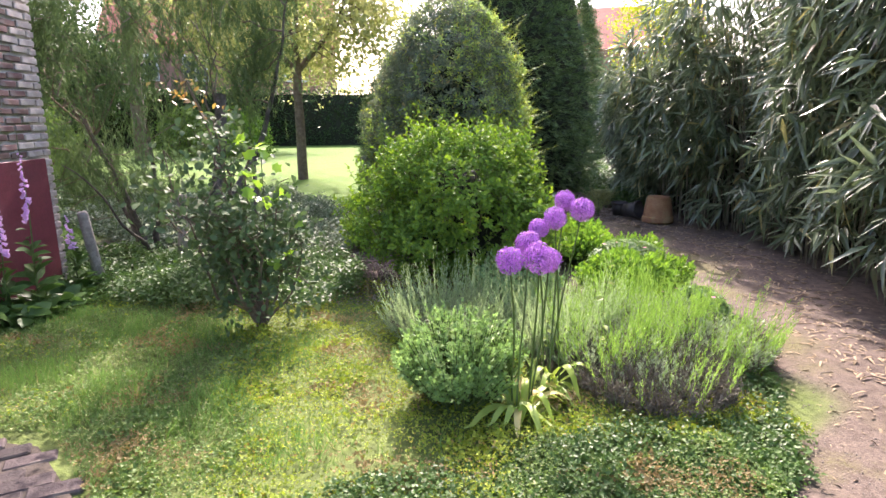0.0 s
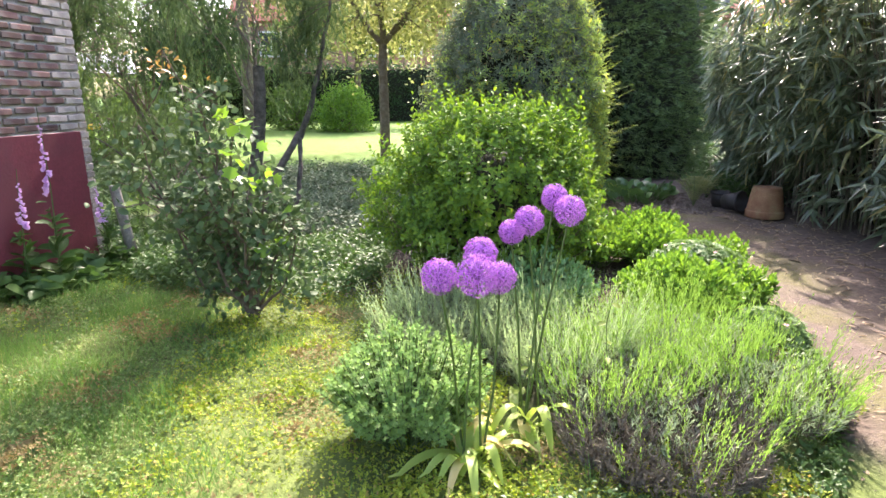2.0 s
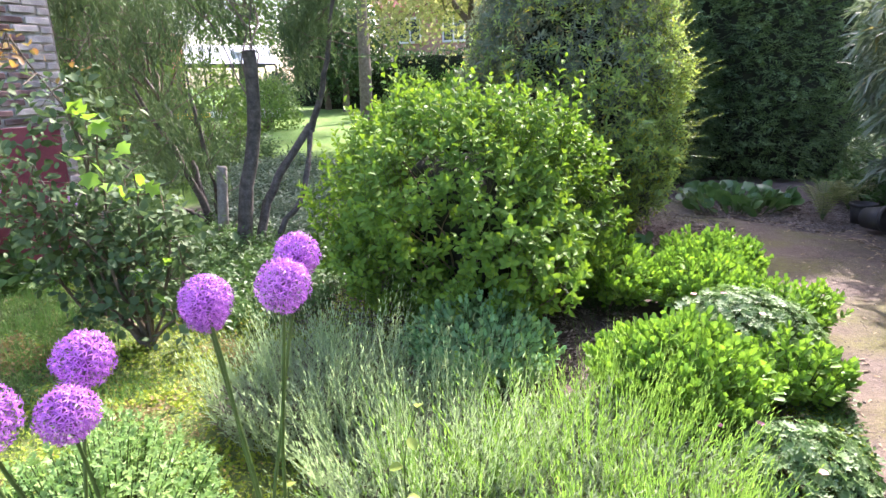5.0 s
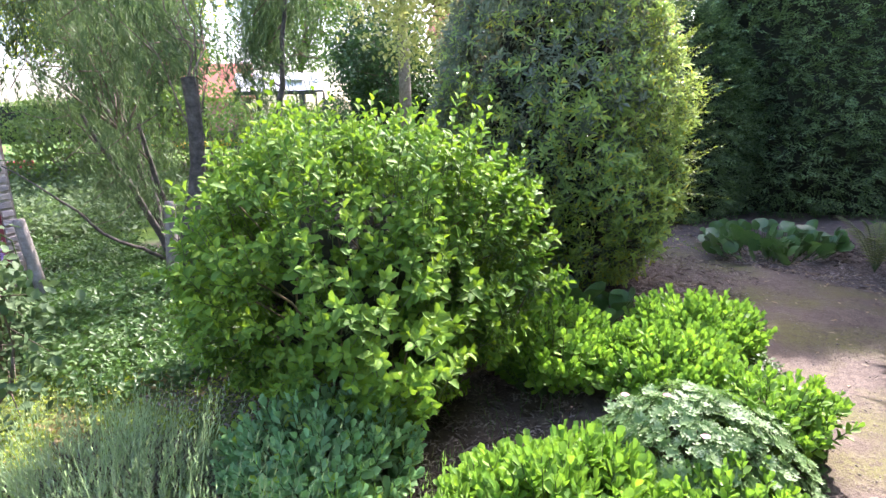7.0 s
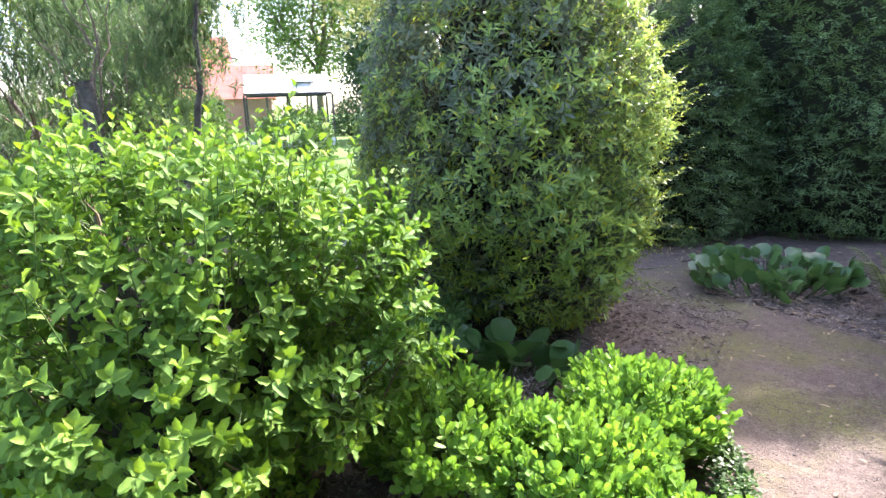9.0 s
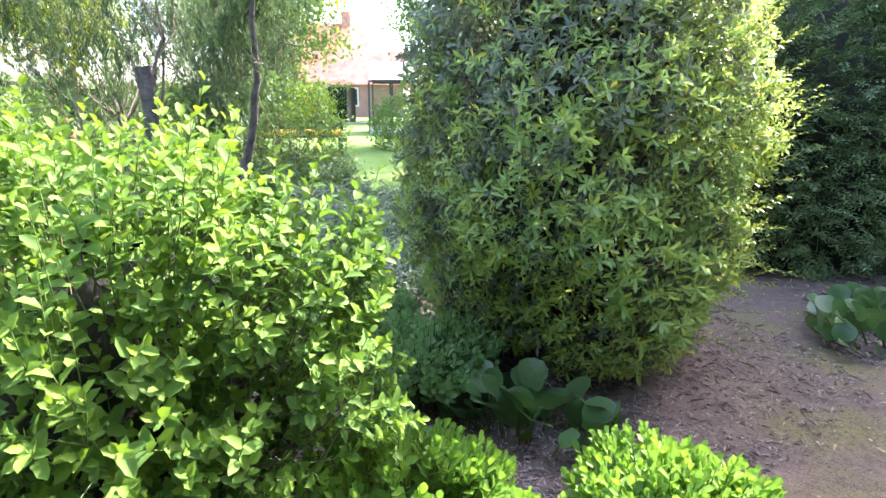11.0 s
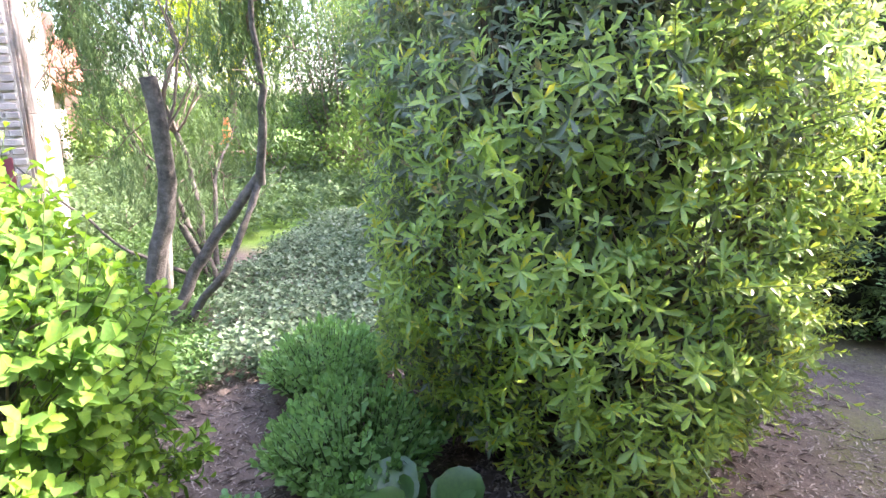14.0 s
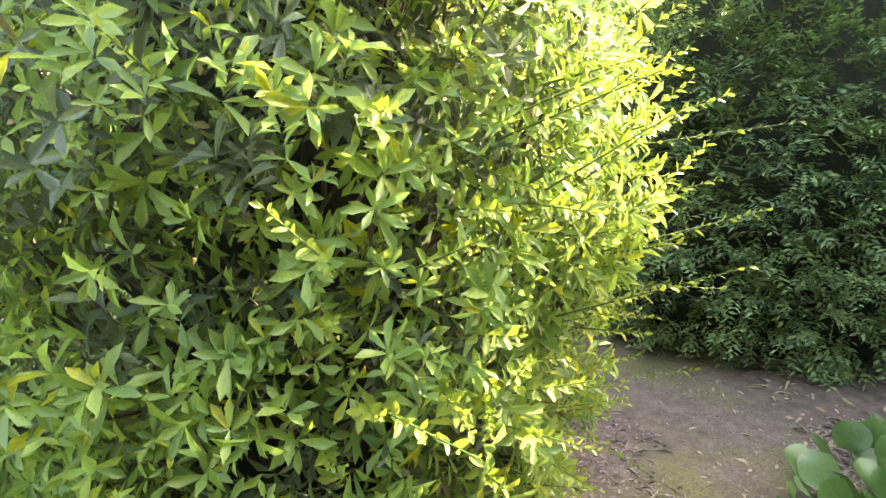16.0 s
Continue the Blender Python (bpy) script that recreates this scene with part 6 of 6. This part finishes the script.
far_house((-30.0, 2.0), 96.0, 4.0, 6.0, 2.6, 2.0, "small outbuilding with an orange tiled ridge", [(0, 0.8)], True)


def greenhouse(loc, turn):
    ob = thing("greenhouse", loc, "glass greenhouse with dark frame and pale roof panes", "greenhouse", rz=turn)
    w, dpt, e, rg = 3.1, 2.4, 1.85, 2.55
    post_me = box_mesh("post", (0.07, 0.07, e), FRAME_DARK)
    for x in np.linspace(-w / 2, w / 2, 5):
        for y in (-dpt / 2, dpt / 2):
            part("post", post_me, ob, (float(x), y, 0))
    for y in (-dpt / 2, dpt / 2):
        part("eave_rail", box_mesh("eave_rail", (w, 0.08, 0.08), FRAME_DARK), ob, (0, y, e))
    part("base_rail", box_mesh("base_rail", (w, 0.1, 0.35), WHITE), ob, (0, -dpt / 2, -0.05), label="white base panel")
    for sg in (-1, 1):
        sl = math.degrees(math.atan2(rg - e, dpt / 2))
        ln_ = math.hypot(rg - e, dpt / 2)
        pane = box_mesh("roof_pane", (w / 5 - 0.04, ln_, 0.02), MILK)
        for i in range(5):
            part("roof_pane", pane, ob, (-w / 2 + w / 5 * (i + 0.5), sg * dpt / 4, (e + rg) / 2 + 0.06), (-sg * sl, 0, 0))
    part("vent", box_mesh("vent", (0.8, 0.6, 0.04), MILK, 0.01), ob, (0.6, -dpt / 4 + 0.1, (e + rg) / 2 + 0.22), (22, 0, 0), "open roof vent")
    wall_pane = box_mesh("wall_pane", (w / 4 - 0.08, 0.012, e - 0.35), GLASS)
    for i in range(4):
        for y in (-dpt / 2, dpt / 2):
            part("wall_pane", wall_pane, ob, (-w / 2 + w / 4 * (i + 0.5), y, 0.34))
    part("bench", box_mesh("bench", (w - 0.5, 0.6, 0.06), WHITE), ob, (0, 0.4, 0.75), label="pale staging inside")


MILK = plain_mat("pale_polycarbonate", (0.62, 0.64, 0.66), (0.74, 0.76, 0.78), 1.5, 0.35, 0.0)
GLASS, nt, ns, ln, b = nodes_of("glass")
b.inputs["Transmission Weight"].default_value, b.inputs["Roughness"].default_value = 1.0, 0.02
b.inputs["Base Color"].default_value = (0.9, 0.95, 0.92, 1)
greenhouse((-15.4, 19.8, 0.33), 50.0)


def garden_bench(loc, turn):
    ob = thing("garden_bench", loc, "dark garden bench with yellow cushions on the lawn", "bench", rz=turn)
    part("seat", box_mesh("seat", (1.9, 0.5, 0.05), FRAME_DARK), ob, (0, 0, 0.40))
    part("backrest", box_mesh("backrest", (1.9, 0.05, 0.30), FRAME_DARK), ob, (0, 0.26, 0.46))
    leg = box_mesh("leg", (0.06, 0.06, 0.40), FRAME_DARK)
    for x in (-0.85, 0.85):
        for y in (-0.2, 0.2):
            part("leg", leg, ob, (x, y, 0))
    for x in (-0.48, 0.48):
        c_ = new("cushion", box_mesh("cushion", (0.85, 0.45, 0.12), YELLOW, 0.04))
        c_.matrix_basis = pose(*loc, 0, 0, turn) @ pose(x, 0, 0.45)
        tagged(c_, "thick yellow cushion on the bench", "cushion", "bench cushions")


garden_bench((-9.4, 11.5, 0.33), 62.0)


def low_wall(loc, turn, w, h, mat, label):
    ob = new("low_wall", box_mesh("low_wall", (w, 0.25, h), mat, 0.02))
    ob.matrix_basis = pose(*loc, 0, 0, turn)
    tagged(ob, label, "wall")


low_wall((-10.6, 7.9, 0.3), 77, 1.1, 0.40, FAR_BRICK, "low pink brick wall in the far garden")
low_wall((-10.3, 8.35, 0.3), 77, 0.4, 0.44, RED_SHEET, "red and white covered box by the low wall")
low_wall((-23.0, 23.4, 0.3), 50, 9.0, 0.12, WOOD_OLD, "pale stone edging along the lawn")


def cone(loc, r, h, mat, label, name="traffic_cone"):
    ob = new(name, built(name, [(*lathe([(r * 1.2, 0), (r * 1.2, 0.03), (r, 0.03), (r * 0.25, h), (0.001, h)], 18), 0)], [mat]))
    ob.matrix_basis = pose(*loc)
    tagged(ob, label, "cone")


cone((-20.1, 9.1, 0.33), 0.26, 0.95, ORANGE, "orange cone standing in the far garden", "garden_cone")
cone((-16.2, 6.05, 0.33), 0.22, 0.40, YELLOW, "yellow bag in the far garden", "yellow_bag")

# ---- bricks of the wall and of the paving ----
rng_b = np.random.default_rng(151)
brick_meshes = []
for s in range(5):
    me = box_mesh("brick", (0.014 + 0.002 * s, 0.178 + 0.005 * (s % 3), 0.045 + 0.002 * (s % 2)), BRICK, 0.006)
    brick_meshes.append(me)
half_me = box_mesh("brick", (0.020, 0.088, 0.051), PALE_BRICK, 0.006)
pale_me = box_mesh("brick", (0.021, 0.188, 0.051), PALE_BRICK, 0.006)
for row in range(17):
    part("brick", half_me, HOUSE_WALL, (1.27, 2.6 - 0.048, 0.03 + row * 0.068 + 0.1))
for row in range(34):
    z = 1.20 + row * 0.068
    y = -0.004 - (0.0 if row % 2 else 0.10)
    if not row % 2:
        part("brick", half_me, HOUSE_WALL, (1.27, 2.6 - 0.052, z + 0.1))
    while y > -1.75:
        w = 0.207
        part("brick", brick_meshes[int(rng_b.integers(5))] if y < -0.2 + rng_b.normal(0, 0.06) else pale_me, HOUSE_WALL, (1.27 + rng_b.normal(0, 0.0015), 2.6 + y - w / 2, z + 0.1 + rng_b.normal(0, 0.003)), (rng_b.normal(0, 0.9), 0, 0))
        y -= w
pave = new("paving", built("paving", [(np.array([(-4.5, 0.2, 0.004), (-1.25, 0.2, 0.004), (-1.42, 2.05, 0.004), (-1.85, 2.50, 0.004), (-2.3, 2.60, 0.004), (-4.5, 2.7, 0.004)]), np.array([[0, 1, 2, 3, 4, 5]]), 0)], [MORTAR_DARK := plain_mat("joint_soil", (0.05, 0.04, 0.03), (0.10, 0.08, 0.06), 20.0, 0.95, 0.6)]))
tagged(pave, "worn brick paving with mossy joints", "paving", kind="structure")
pv = [box_mesh("brick", (0.205, 0.10, 0.030 + 0.003 * s), PAVER, 0.008) for s in range(3)]
ca, sa = math.cos(radians(28)), math.sin(radians(28))
for iu in range(-12, 12):
    for iv in range(-22, 12):
        u, v_ = iu * 0.212 + (0.106 if iv % 2 else 0), iv * 0.106
        x, y = -1.9 + u * ca - v_ * sa, 2.1 + u * sa + v_ * ca
        if y < 2.58 and y > 1.0 and x > -3.4 and x < -1.52 - 0.85 * max(0, y - 2.1):
            part("brick", pv[int(rng_b.integers(3))], pave, (x, y, -0.020 + rng_b.normal(0, 0.003)), (rng_b.normal(0, 1.6), rng_b.normal(0, 1.6), 28 + rng_b.normal(0, 2.2)))
